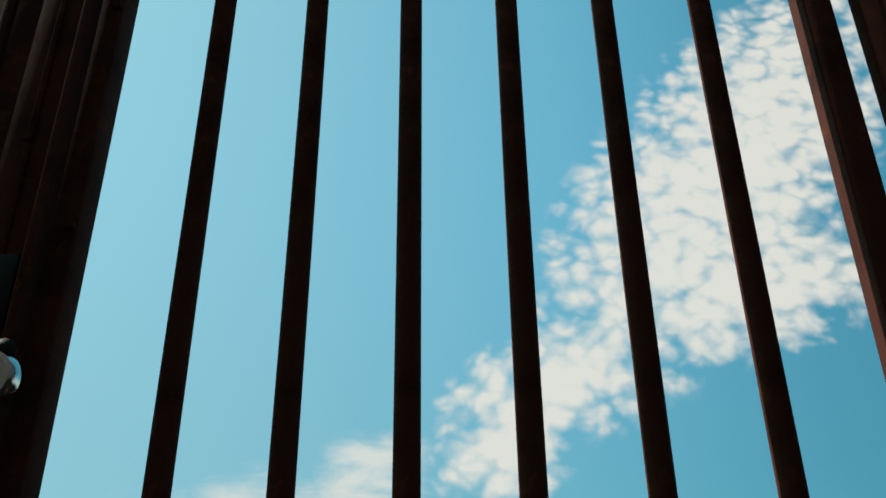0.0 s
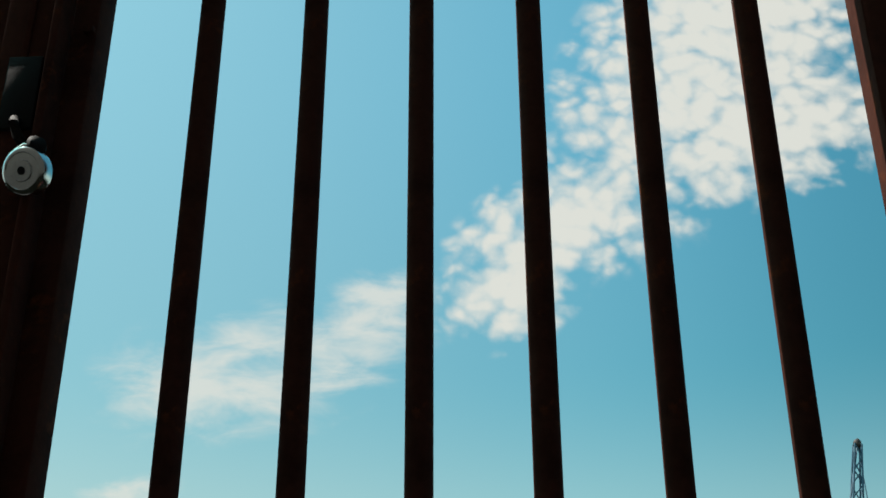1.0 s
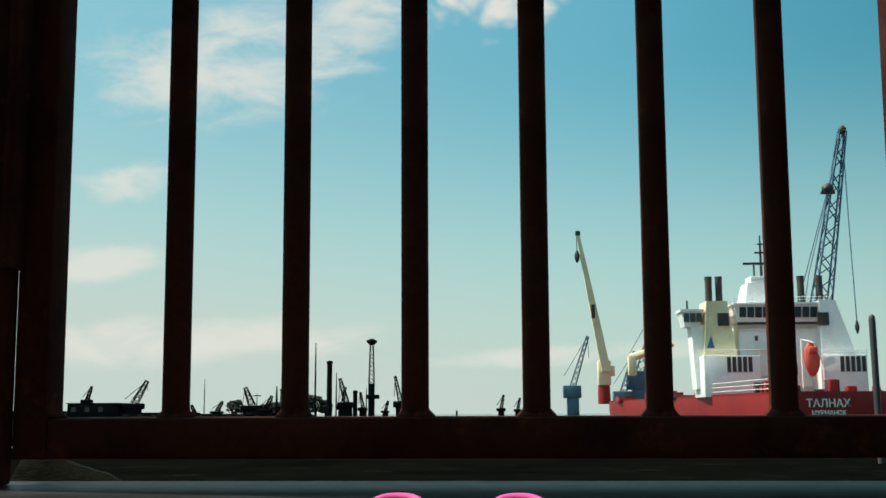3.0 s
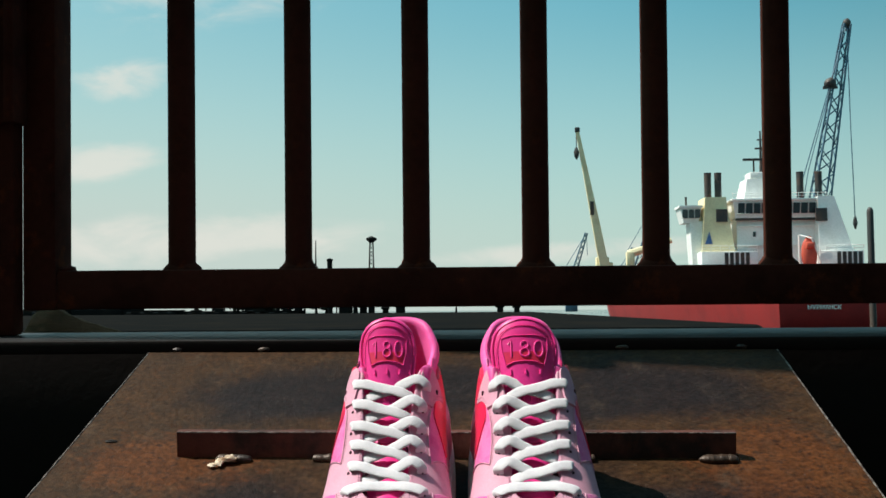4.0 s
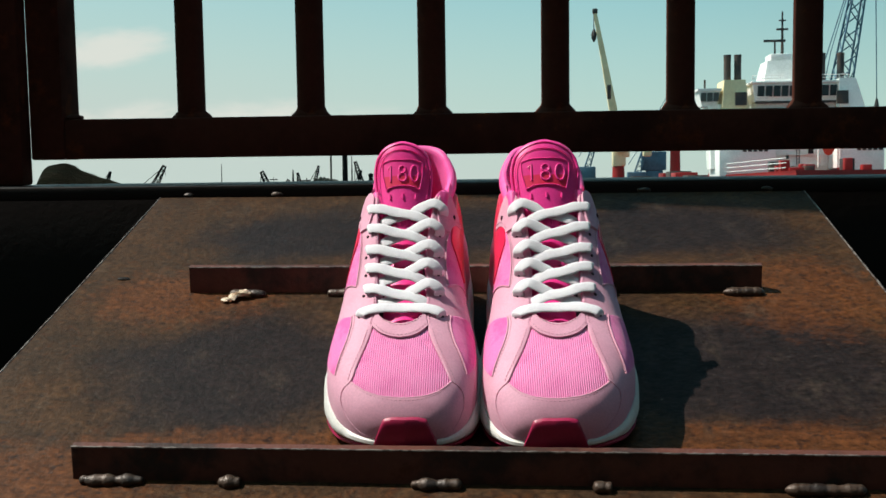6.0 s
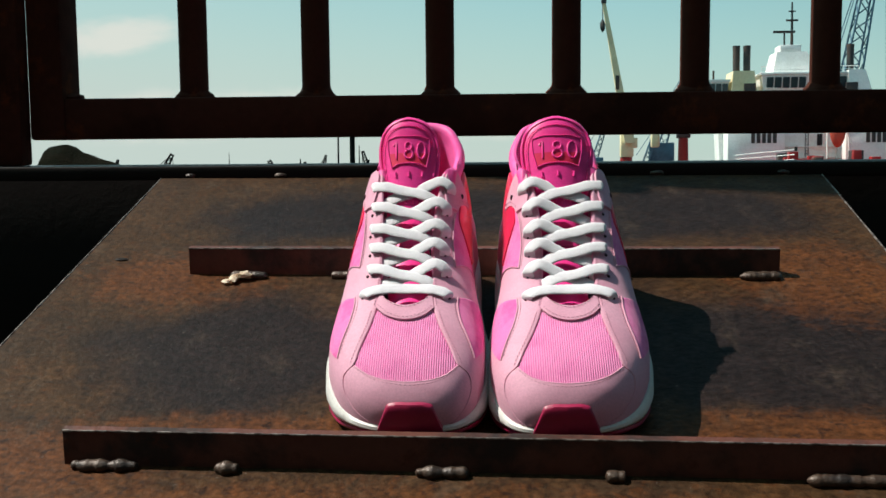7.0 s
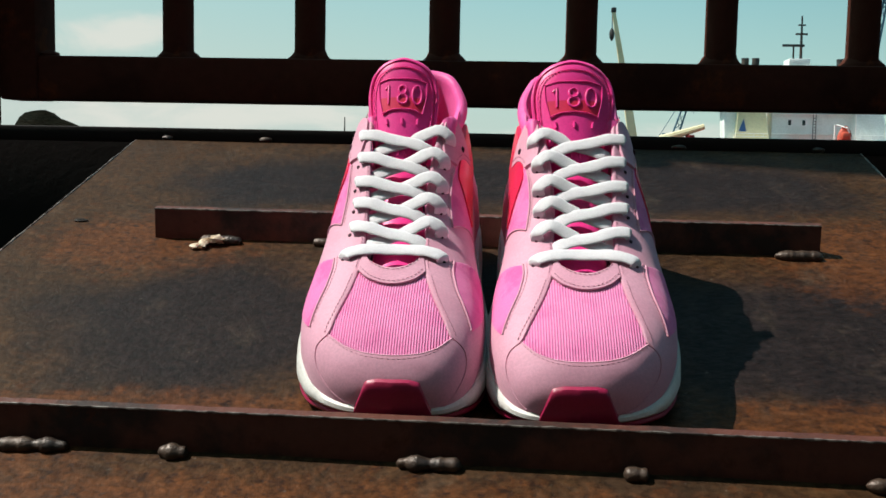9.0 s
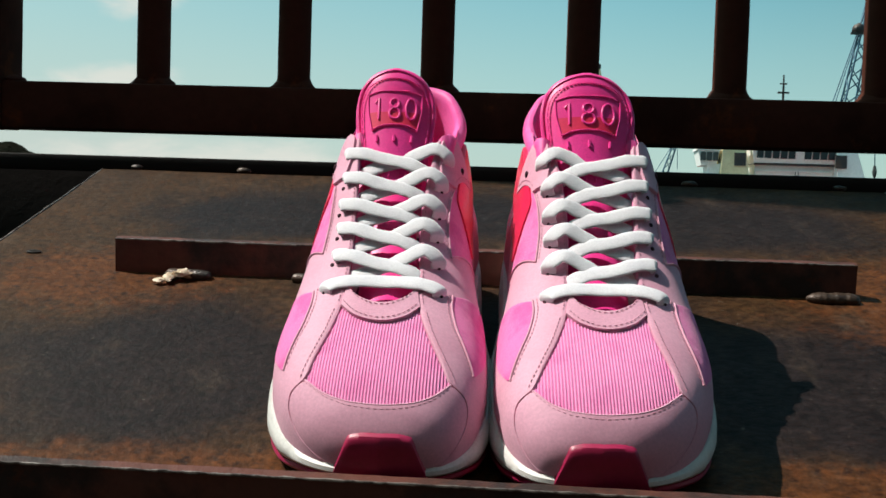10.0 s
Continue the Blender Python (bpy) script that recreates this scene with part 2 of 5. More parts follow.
def rust_plate_material():
    """Hot-rolled plate: brown rust with blue-black scale left in two bands and darker, redder rust along the welds."""
    m = bpy.data.materials.new("rusty_plate")
    m.use_nodes = True
    nt = m.node_tree
    b = nt.nodes["Principled BSDF"]
    co = nt.nodes.new("ShaderNodeTexCoord")
    sep = nt.nodes.new("ShaderNodeSeparateXYZ")
    nt.links.new(co.outputs["Object"], sep.inputs[0])

    def nz(scale, detail, rough=0.6, stretch=None):
        n = node(nt, "ShaderNodeTexNoise", Scale=scale, Detail=detail, Roughness=rough)
        src = co.outputs["Object"]
        if stretch:
            mp = nt.nodes.new("ShaderNodeMapping")
            mp.inputs["Scale"].default_value = stretch
            nt.links.new(src, mp.inputs[0])
            src = mp.outputs[0]
        nt.links.new(src, n.inputs["Vector"])
        return n.outputs["Fac"]

    def blot(cx, cy, a, bb):
        u = math_node(nt, "DIVIDE", math_node(nt, "SUBTRACT", sep.outputs[0], cx), a)
        v = math_node(nt, "DIVIDE", math_node(nt, "SUBTRACT", sep.outputs[1], cy), bb)
        r = math_node(nt, "SQRT", math_node(nt, "ADD", math_node(nt, "MULTIPLY", u, u), math_node(nt, "MULTIPLY", v, v)))
        return math_node(nt, "SUBTRACT", 1.0, r, clamp=True)

    mid, fine, speck = nz(9, 6), nz(170, 5, 0.7), nz(60, 6, 0.75)
    rust = mix_color(nt, ramp(nt, mid, 0.35, 0.68), (0.050, 0.0235, 0.0095), (0.033, 0.0180, 0.0095))
    rust = mix_color(nt, ramp(nt, speck, 0.52, 0.72), rust, (0.062, 0.0225, 0.0075))
    scale_ = blot(-0.115, 0.168, 0.165, 0.140)
    for args in ((-0.110, 0.475, 0.165, 0.105), (0.300, 0.170, 0.200, 0.150), (0.250, 0.470, 0.200, 0.120), (0.10, 0.20, 0.24, 0.16),
                 (0.07, 0.48, 0.25, 0.11), (-0.10, -0.14, 0.25, 0.10)):
        scale_ = math_node(nt, "MAXIMUM", scale_, blot(*args))
    s = math_node(nt, "ADD", scale_, math_node(nt, "MULTIPLY", math_node(nt, "SUBTRACT", mid, 0.5), 0.9))
    s = math_node(nt, "ADD", s, math_node(nt, "MULTIPLY", math_node(nt, "SUBTRACT", speck, 0.5), 0.5))
    rust = mix_color(nt, math_node(nt, "MULTIPLY", ramp(nt, s, 0.02, 0.58), 0.92), rust, (0.0120, 0.0085, 0.0090))
    # weld heat: redder rust along both cleats
    h = blot(-0.21, 0.31, 0.15, 0.10)
    for args in ((0.38, 0.31, 0.14, 0.14), (-0.24, 0.0, 0.18, 0.09), (0.32, 0.045, 0.25, 0.06), (-0.05, 0.045, 0.3, 0.045), (0.0, -0.05, 0.6, 0.06)):
        h = math_node(nt, "MAXIMUM", h, blot(*args))
    h = math_node(nt, "ADD", h, math_node(nt, "MULTIPLY", math_node(nt, "SUBTRACT", speck, 0.5), 1.2))
    rust = mix_color(nt, math_node(nt, "MULTIPLY", ramp(nt, h, 0.2, 0.7), 0.7), rust, (0.098, 0.0310, 0.0085))
    pits = math_node(nt, "MULTIPLY", ramp(nt, nz(115, 3, 0.6), 0.56, 0.66), ramp(nt, h, 0.0, 0.5))
    rust = mix_color(nt, math_node(nt, "MULTIPLY", pits, 0.7), rust, (0.020, 0.009, 0.006))
    rust = mix_color(nt, 1.0, rust, math_node(nt, "MULTIPLY_ADD", nz(42, 5, 0.7), 1.5, 0.27), "MULTIPLY")
    pale = ramp(nt, nz(230, 3, 0.6), 0.66, 0.78)
    scuff = math_node(nt, "MULTIPLY", ramp(nt, nz(26, 7, 0.72, (1.0, 0.45, 1.0)), 0.52, 0.78), 0.5)
    rust = mix_color(nt, scuff, rust, (0.075, 0.052, 0.036))
    rust = mix_color(nt, math_node(nt, "MULTIPLY", pale, 0.35), rust, (0.22, 0.18, 0.14))
    rust = mix_color(nt, 1.0, rust, math_node(nt, "MULTIPLY_ADD", fine, 2.75, -0.52, clamp=False), "MULTIPLY")
    nt.links.new(rust, b.inputs["Base Color"])
    nt.links.new(math_node(nt, "MULTIPLY_ADD", speck, 0.35, 0.38, clamp=True), b.inputs["Roughness"])
    b.inputs["Metallic"].default_value = 0.0
    b.inputs["Specular IOR Level"].default_value = 0.07
    bp = node(nt, "ShaderNodeBump", Strength=0.65, Distance=0.0013)
    nt.links.new(fine, bp.inputs["Height"])
    nt.links.new(bp.outputs[0], b.inputs["Normal"])
    return m


PLATE = rust_plate_material()


def corduroy_material():
    m = material("pink_corduroy", (0.80, 0.27, 0.51), 0.75, 0, (0.74, 0.21, 0.45), 60, 900, 0.3, 0.0006, sheen=0.5, spec=0.2)
    return m


CORD = corduroy_material()
CORD_BASE = material("pink_corduroy_wale", (0.72, 0.17, 0.39), 0.8, 0, (0.66, 0.13, 0.34), 60, 900, 0.3, 0.0006, sheen=0.3, spec=0.15)


def water_material():
    m = material("harbour_water", (0.03, 0.05, 0.05), 0.12, 0, (0.025, 0.04, 0.04), 0.05, 0.6, 0.5, 0.3)
    return m


WATER = water_material()

# ---- mesh helpers ----


def smooth(ob, angle=40):
    me = ob.data
    me.shade_smooth()
    bm = bmesh.new()
    bm.from_mesh(me)
    lim = radians(angle)
    for e in bm.edges:
        e.smooth = len(e.link_faces) == 2 and e.calc_face_angle(0) < lim
    bm.to_mesh(me)
    bm.free()


def part(name, bm, mat, parent=None, label="", m=None, angle=40):
    me = bpy.data.meshes.new(name)
    bmesh.ops.recalc_face_normals(bm, faces=bm.faces)
    bm.to_mesh(me)
    bm.free()
    ob = new(name, me)
    me.materials.append(mat)
    smooth(ob, angle)
    ob.parent = parent
    if m is not None:
        ob.matrix_basis = m
    if label:
        ob["label"] = label
    return ob


def thing(name, m, label, category, group="", kind=""):
    return tagged(_placed(new(name), m), label, category, group, kind)


def _placed(ob, m):
    ob.matrix_basis = m
    return ob


def box(bm, x0, x1, y0, y1, z0, z1, bevel=0.0, segs=2):
    b2 = bmesh.new()
    bmesh.ops.create_cube(b2, size=1)
    bmesh.ops.scale(b2, vec=(x1 - x0, y1 - y0, z1 - z0), verts=b2.verts)
    bmesh.ops.translate(b2, vec=((x0 + x1) / 2, (y0 + y1) / 2, (z0 + z1) / 2), verts=b2.verts)
    if bevel:
        bmesh.ops.bevel(b2, geom=b2.edges[:], offset=bevel, segments=segs, affect="EDGES", profile=0.5)
    join(bm, b2)
    return bm


def join(bm, other):
    me = bpy.data.meshes.new("tmp")
    other.to_mesh(me)
    other.free()
    bm.from_mesh(me)
    bpy.data.meshes.remove(me)


def boxed(*a, **k):
    return box(bmesh.new(), *a, **k)


def loft(bm, rings, close=True, caps=True):
    """Skin a list of rings of equal length."""
    vs = [[bm.verts.new(p) for p in r] for r in rings]
    n = len(vs[0])
    for a, b in zip(vs, vs[1:]):
        for k in range(n if close else n - 1):
            bm.faces.new((a[k], a[(k + 1) % n], b[(k + 1) % n], b[k]))
    if caps and close:
        bm.faces.new(vs[0][::-1])
        bm.faces.new(vs[-1])
    return bm


def tube(bm, pts, radius, seg=10, flat=1.0, up=None):
    """A rod along pts; radius: one number or one for each point; flat squeezes it along its own normal."""
    pts = [Vector(p) for p in pts]
    rs = radius if isinstance(radius, (list, tuple)) else [radius] * len(pts)
    rings = []
    ref = Vector(up) if up else None
    for k, p in enumerate(pts):
        d = (pts[min(k + 1, len(pts) - 1)] - pts[max(k - 1, 0)]).normalized()
        r0 = ref or (Vector((0, 0, 1)) if abs(d.z) < 0.9 else Vector((1, 0, 0)))
        s = d.cross(r0).normalized()
        n = s.cross(d).normalized()
        rings.append([p + (s * math.cos(2 * math.pi * j / seg) + n * math.sin(2 * math.pi * j / seg) * flat) * rs[k] for j in range(seg)])
    return loft(bm, rings)


def lerp_table(table, x):
    for (a, va), (b, vb) in zip(table, table[1:]):
        if x <= b:
            k = max(0.0, min(1.0, (x - a) / (b - a)))
            return va + (vb - va) * k
    return table[-1][1]


def spline_table(table):
    """A smooth curve through (x, value) pairs."""
    xs = [a for a, _ in table]
    vs = [b for _, b in table]
    n = len(xs)
    d = [(vs[k + 1] - vs[k]) / (xs[k + 1] - xs[k]) for k in range(n - 1)]
    tang = [d[0]] + [0 if d[k - 1] * d[k] <= 0 else 2 * d[k - 1] * d[k] / (d[k - 1] + d[k]) for k in range(1, n - 1)] + [d[-1]]

    def at(x):
        if x <= xs[0]:
            return vs[0]
        for k in range(n - 1):
            if x <= xs[k + 1]:
                h = xs[k + 1] - xs[k]
                t = (x - xs[k]) / h
                return (vs[k] * (1 + 2 * t) * (1 - t) ** 2 + tang[k] * h * t * (1 - t) ** 2
                        + vs[k + 1] * t * t * (3 - 2 * t) + tang[k + 1] * h * t * t * (t - 1))
        return vs[-1]
    return at


def blob(bm, c, size, seed, seg=10, rough=0.25):
    b2 = bmesh.new()
    bmesh.ops.create_uvsphere(b2, u_segments=seg, v_segments=max(6, seg // 2 + 2), radius=1)
    for v in b2.verts:
        k = 1 + rough * noise.noise(v.co * 1.7 + Vector((seed * 3.1, seed, 0)))
        v.co = Vector(c) + Vector((v.co.x * size[0], v.co.y * size[1], v.co.z * size[2])) * k
    join(bm, b2)
    return bm

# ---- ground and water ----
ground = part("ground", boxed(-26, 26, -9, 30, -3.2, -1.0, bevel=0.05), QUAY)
tagged(ground, "near-black quay ground beside the water", "quay", kind="structure")
wbm = bmesh.new()
bmesh.ops.create_grid(wbm, x_segments=2, y_segments=2, size=4500)
water = part("water", wbm, WATER, m=pose(0, 0, -3.0))
tagged(water, "calm grey-green harbour water reaching the horizon", "water", kind="structure")
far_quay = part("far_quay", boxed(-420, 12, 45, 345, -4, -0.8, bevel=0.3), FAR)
tagged(far_quay, "low dark quay across the harbour water", "quay", kind="structure")

# Added strip; its pale colour draws the lit line at the quay edge.
kerb = part("kerb", boxed(-26, 26, 29.3, 30.02, -1.0, -0.93, bevel=0.02), KERB)
tagged(kerb, "pale strip added as the bright line along the quay edge", "kerb", kind="structure")
# Unseen wall, added to hold back sky light from behind the camera.
sky_block_wall = part("added_wall_behind", boxed(-26, 26, -4.6, -4.3, -1.0, 9.0), WALL)
tagged(sky_block_wall, "unseen wall added behind the viewer to block sky light", "wall", kind="structure")

# ---- gate ----
gate = thing("gate", LEAN, "dark brown painted steel gate with round bars, ajar over a sill", "gate")
BAR_X = [-0.336 + 0.168 * k for k in range(6)]
bar_bm = tube(bmesh.new(), [(0, 0, -0.004), (0, 0, 0.6), (0, 0, 1.2), (0, 0, 2.31)], 0.0192, 20)
bar_mesh = None
for x in BAR_X:
    if bar_mesh is None:
        b = part("bar", bar_bm, GATE, gate)
        bar_mesh = b.data
    else:
        b = new("bar", bar_mesh)
        b.parent = gate
    b.matrix_basis = pose(x, 0, 0)
for k, x in enumerate(BAR_X):
    rings = []
    for z, r in ((-0.003, 0.0285), (0.002, 0.0270), (0.005, 0.0240), (0.009, 0.0207), (0.013, 0.0185)):
        rings.append([Vector((math.cos(a) * r, math.sin(a) * r * 0.8, z)) * (1 + 0.10 * noise.noise(Vector((math.cos(a) * 2 + k * 5, math.sin(a) * 2, z * 120))))
                      for a in [2 * math.pi * j / 18 for j in range(18)]])
    part("weld_collar", loft(bmesh.new(), rings), GATE, gate, m=pose(x, 0, 0))
part("bottom_rail", boxed(-0.509, 0.669, -0.026, 0.026, -0.055, 0.0, bevel=0.004), GATE, gate)
part("top_rail", boxed(-0.509, 0.669, -0.026, 0.026, 2.3, 2.355, bevel=0.004), GATE, gate)
part("stile", boxed(-0.556, -0.508, -0.03, 0.03, -0.0555, 2.36, bevel=0.004), GATE, gate)
part("stile", boxed(0.668, 0.718, -0.03, 0.03, -0.0555, 2.36, bevel=0.004), GATE, gate)
# fillet weld in the inner corner, mitre line of the corner
blob_bm = blob(bmesh.new(), (-0.500, -0.004, 0.001), (0.010, 0.022, 0.007), 3)
part("corner_weld", blob_bm, GATE, gate)
# lock strip with its folded edge, over the gap between stile and post
strip = bmesh.new()
box(strip, -0.640, -0.5625, -0.064, -0.0495, 0.205, 2.36, bevel=0.003)
part("lock_strip", strip, GATE, gate)
part("strip_edge", boxed(-0.562, -0.547, -0.076, -0.0305, 0.205, 2.36, bevel=0.003), GATE, gate)
part("strip_rib", boxed(-0.604, -0.592, -0.071, -0.063, 1.14, 2.36, bevel=0.003), GATE, gate)
hasp = bmesh.new()
box(hasp, -0.618, -0.565, -0.074, -0.063, 1.075, 1.20, bevel=0.003)
tube(hasp, [(-0.585, -0.066, 1.085), (-0.585, -0.085, 1.082), (-0.579, -0.098, 1.070), (-0.577, -0.085, 1.056), (-0.577, -0.066, 1.054)], 0.0075, 10)
part("hasp", hasp, SHADE, gate, "blackened steel hasp")
part("staple", blob(bmesh.new(), (-0.541, -0.098, 1.024), (0.017, 0.014, 0.019), 6, 14, 0.25), SHADE, gate, "blackened lock staple")
for bx, bz in ((-0.519, 1.272), (-0.519, 1.74), (-0.60, 1.42)):
    bo = bmesh.new()
    bmesh.ops.create_cone(bo, cap_ends=True, segments=6, radius1=0.0095, radius2=0.0090, depth=0.012)
    bmesh.ops.rotate(bo, verts=bo.verts, matrix=Matrix.Rotation(radians(90), 3, "X"))
    part("bolt", bo, GATE, gate, m=pose(bx, -0.035 if bx > -0.55 else -0.069, bz))

# round shackle padlock
padlock = thing("padlock", LEAN @ pose(-0.549, -0.092, 0.992, 20, 0, -12), "polished steel disc padlock hanging from the hasp", "padlock")


def disc(bm, prof, seg=36, cut=None):
    rings = [[(math.cos(a) * r, y, math.sin(a) * r) for a in [2 * math.pi * j / seg for j in range(seg)]] for r, y in prof]
    return loft(bm, rings)


part("body", disc(bmesh.new(), [(0.030, 0.012), (0.0345, 0.009), (0.0355, 0.0), (0.0345, -0.009), (0.031, -0.012), (0.027, -0.0125), (0.026, -0.0112), (0.016, -0.0112), (0.015, -0.0135), (0.010, -0.0135)]), CHROME, padlock)
part("keyway", disc(bmesh.new(), [(0.0065, -0.012), (0.006, -0.0142)], 20), SHADE, padlock, "dark keyhole")
part("shackle", tube(bmesh.new(), [(-0.016, 0, 0.020), (-0.013, 0, 0.032), (0, 0, 0.037), (0.013, 0, 0.032), (0.018, 0, 0.018)], 0.0055, 10), CHROME, padlock)

for name, x0, x1, lab in (("gate_post", -0.745, -0.5595, "wide dark rusted steel gate post"), ("gate_post", 0.750, 0.95, "dark rusted steel gate post beside the hinge")):
    pb = bmesh.new()
    box(pb, x0, x1, -0.048, -0.015, -0.09, 2.5, bevel=0.005)
    post = thing(name, LEAN, lab, "post", "gate posts")
    part("shaft", pb, GATE, post)
    rib = bmesh.new()
    box(rib, x0 + 0.035, x0 + 0.055, -0.062, -0.0475, -0.09, 2.5, bevel=0.003)
    part("rib", rib, GATE, post)
    part("cap", boxed(x0 - 0.006, x1 + 0.006, -0.054, -0.002, 2.5, 2.512, bevel=0.003), GATE, post)

sill = thing("threshold_beam", LEAN, "steel beam under the gate, front coloured as shade, worn grey on top", "beam", kind="structure")
# Shade is put into the colour of front and footing; the top is paler.
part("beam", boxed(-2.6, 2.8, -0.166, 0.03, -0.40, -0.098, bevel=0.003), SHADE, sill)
part("worn_top", boxed(-2.6, 2.8, -0.168, 0.03, -0.0985, -0.0905, bevel=0.002), SILL, sill, "worn grey top flange, coloured as the lit face")
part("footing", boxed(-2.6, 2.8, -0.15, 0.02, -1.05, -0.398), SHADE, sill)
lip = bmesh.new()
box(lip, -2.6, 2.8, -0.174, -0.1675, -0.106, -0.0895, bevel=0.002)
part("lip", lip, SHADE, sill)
rng = random.Random(4)
for x in (-0.18, 0.02, 0.265, 0.41, -0.29):
    part("weld_bead", blob(bmesh.new(), (x, -0.178, -0.101), (rng.uniform(0.006, 0.013), 0.005, 0.003), x * 30), WELD, sill)

# mossy timber lying behind the gate
log_rings = []
crest = spline_table([(-0.665, -0.135), (-0.648, -0.074), (-0.618, -0.062), (-0.565, -0.080), (-0.505, -0.101), (-0.43, -0.130)])
for k in range(25):
    x = -0.665 + 0.235 * k / 24
    h = crest(x) + 0.005 * noise.noise(Vector((x * 40, 1, 2)))
    ring = []
    for y, f in ((0.15, 0.0), (0.16, 0.45), (0.185, 0.88), (0.205, 1.0), (0.235, 0.97), (0.27, 0.8), (0.30, 0.4), (0.31, 0.0)):
        ring.append((x + 0.004 * noise.noise(Vector((y * 60, k, 3))), y, -0.21 + (h + 0.21) * f + 0.004 * noise.noise(Vector((x * 50, y * 50, 5)))))
    log_rings.append(ring)
log = part("driftwood", loft(bmesh.new(), log_rings), DRIFT, m=LEAN)
tagged(log, "weathered mossy timber lying on the quay behind the gate", "driftwood")
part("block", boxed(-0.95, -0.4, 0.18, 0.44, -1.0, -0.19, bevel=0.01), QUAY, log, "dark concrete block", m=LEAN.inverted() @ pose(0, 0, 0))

# ---- sloping plate ----
SLOPE = LEAN @ pose(0, -0.757, -0.2773, 16.9, 0, 0)
ramp_plate = thing("ramp_plate", SLOPE, "rusty brown sloping steel plate with welded angle cleats", "ramp")
pb = bmesh.new()
NX, NY = 40, 48
X0, X1, Y0, Y1 = -0.3235, 0.4520, -0.36, 0.599
top = []
for j in range(NY + 1):
    row = []
    for k in range(NX + 1):
        x, y = X0 + (X1 - X0) * k / NX, Y0 + (Y1 - Y0) * j / NY
        z = 0.0008 * noise.noise(Vector((x * 9, y * 9, 2))) - 0.0008
        ex = 0.0015 * noise.noise(Vector((y * 25, x, 7))) if k in (0, NX) else 0
        row.append(pb.verts.new((x + ex, y, z)))
    top.append(row)
for j in range(NY):
    for k in range(NX):
        pb.faces.new((top[j][k], top[j][k + 1], top[j + 1][k + 1], top[j + 1][k]))
rim = [e for e in pb.edges if e.is_boundary]
ext = bmesh.ops.extrude_edge_only(pb, edges=rim)
down = [v for v in ext["geom"] if isinstance(v, bmesh.types.BMVert)]
bmesh.ops.translate(pb, vec=(0, 0, -0.010), verts=down)
part("plate", pb, PLATE, ramp_plate, angle=30)
for x in (X0, X1):
    pts = [(x, Y0 + (Y1 - Y0) * j / 120, -0.0008 + 0.0005 * noise.noise(Vector((j * 0.5, x, 2)))) for j in range(121)]
    part("worn_edge", tube(bmesh.new(), pts, [0.0009 + 0.0005 * noise.noise(Vector((j * 0.4, x * 9, 6))) for j in range(121)], 6), WORN, ramp_plate, "bright worn plate edge")
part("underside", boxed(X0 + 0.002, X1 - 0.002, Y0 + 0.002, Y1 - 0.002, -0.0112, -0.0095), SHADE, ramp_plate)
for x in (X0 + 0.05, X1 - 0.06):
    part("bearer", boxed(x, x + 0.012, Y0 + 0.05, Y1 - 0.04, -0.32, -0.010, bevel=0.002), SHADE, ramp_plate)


def cleat(y, x0, x1, k, skew):
    prof = [(y + 0.001, -0.002), (y + 0.0065, 0.0212 * k), (y + 0.0074, 0.0222 * k), (y + 0.0125, 0.0222 * k), (y + 0.0135, 0.0212 * k), (y + 0.0140, -0.002)]
    rings = []
    n = 60
    for k in range(n + 1):
        x = x0 + (x1 - x0) * k / n
        rings.append([(x, a + skew * (x - 0.08) + 0.0005 * noise.noise(Vector((x * 60, a * 90, 1))), b + 0.0006 * noise.noise(Vector((x * 160, b * 50, 5))) * (b > 0)) for a, b in prof])
    return loft(bmesh.new(), rings)


part("cleat", cleat(0.3150, -0.2065, 0.3390, 1.05, -0.008), CLEAT, ramp_plate, "dark reddish steel cleat")
part("cleat", cleat(0.0005, -0.2010, 0.352, 1.0, -0.0135), CLEAT, ramp_plate, "dark reddish steel cleat")
for y, x0, x1, k, skew in ((0.3150, -0.2065, 0.3390, 1.05, -0.008), (0.0005, -0.2010, 0.352, 1.0, -0.0135)):
    n = 140
    pts = [(x0 + (x1 - x0) * j / n, y + 0.0070 + skew * (x0 + (x1 - x0) * j / n - 0.08) + 0.0004 * noise.noise(Vector((j * 0.7, y, 1))), 0.0218 * k + 0.0004 * noise.noise(Vector((j * 0.9, y, 8)))) for j in range(n + 1)]
    part("worn_edge", tube(bmesh.new(), pts, [0.0007 + 0.0005 * noise.noise(Vector((j * 0.55, y * 7, 3))) for j in range(n + 1)], 6), WORN, ramp_plate, "bright worn upper edge")


def bead(x0, x1, y, r=0.0052):
    """One run of weld with the ripples of its passes."""
    n = max(8, int((x1 - x0) / 0.0012))
    pts, rs = [], []
    for k in range(n + 1):
        f = k / n
        x = x0 + (x1 - x0) * f
        end = math.sqrt(max(0.02, 1 - (2 * f - 1) ** 8))
        pts.append((x, y + 0.0012 * noise.noise(Vector((x * 90, 1, 0))), 0.0012))
        rs.append(r * end * (0.92 + 0.03 * math.sin(x * 1500) + 0.40 * noise.noise(Vector((x * 140, y * 9, 4)))))
    return tube(bmesh.new(), pts, rs, 12, 0.85)


for x0, x1, y in ((-0.195, -0.149, 0.0015), (-0.0975, -0.0805, 0.000), (0.0355, 0.071, -0.0015), (0.1575, 0.171, -0.0035), (0.283, 0.336, -0.005),
                  (-0.166, -0.130, 0.310), (-0.0705, -0.050, 0.311), (0.180, 0.204, 0.310), (0.302, 0.340, 0.308)):
    part("weld_bead", bead(x0, x1, y), WELD, ramp_plate, "lumpy weld bead")
chip = bmesh.new()
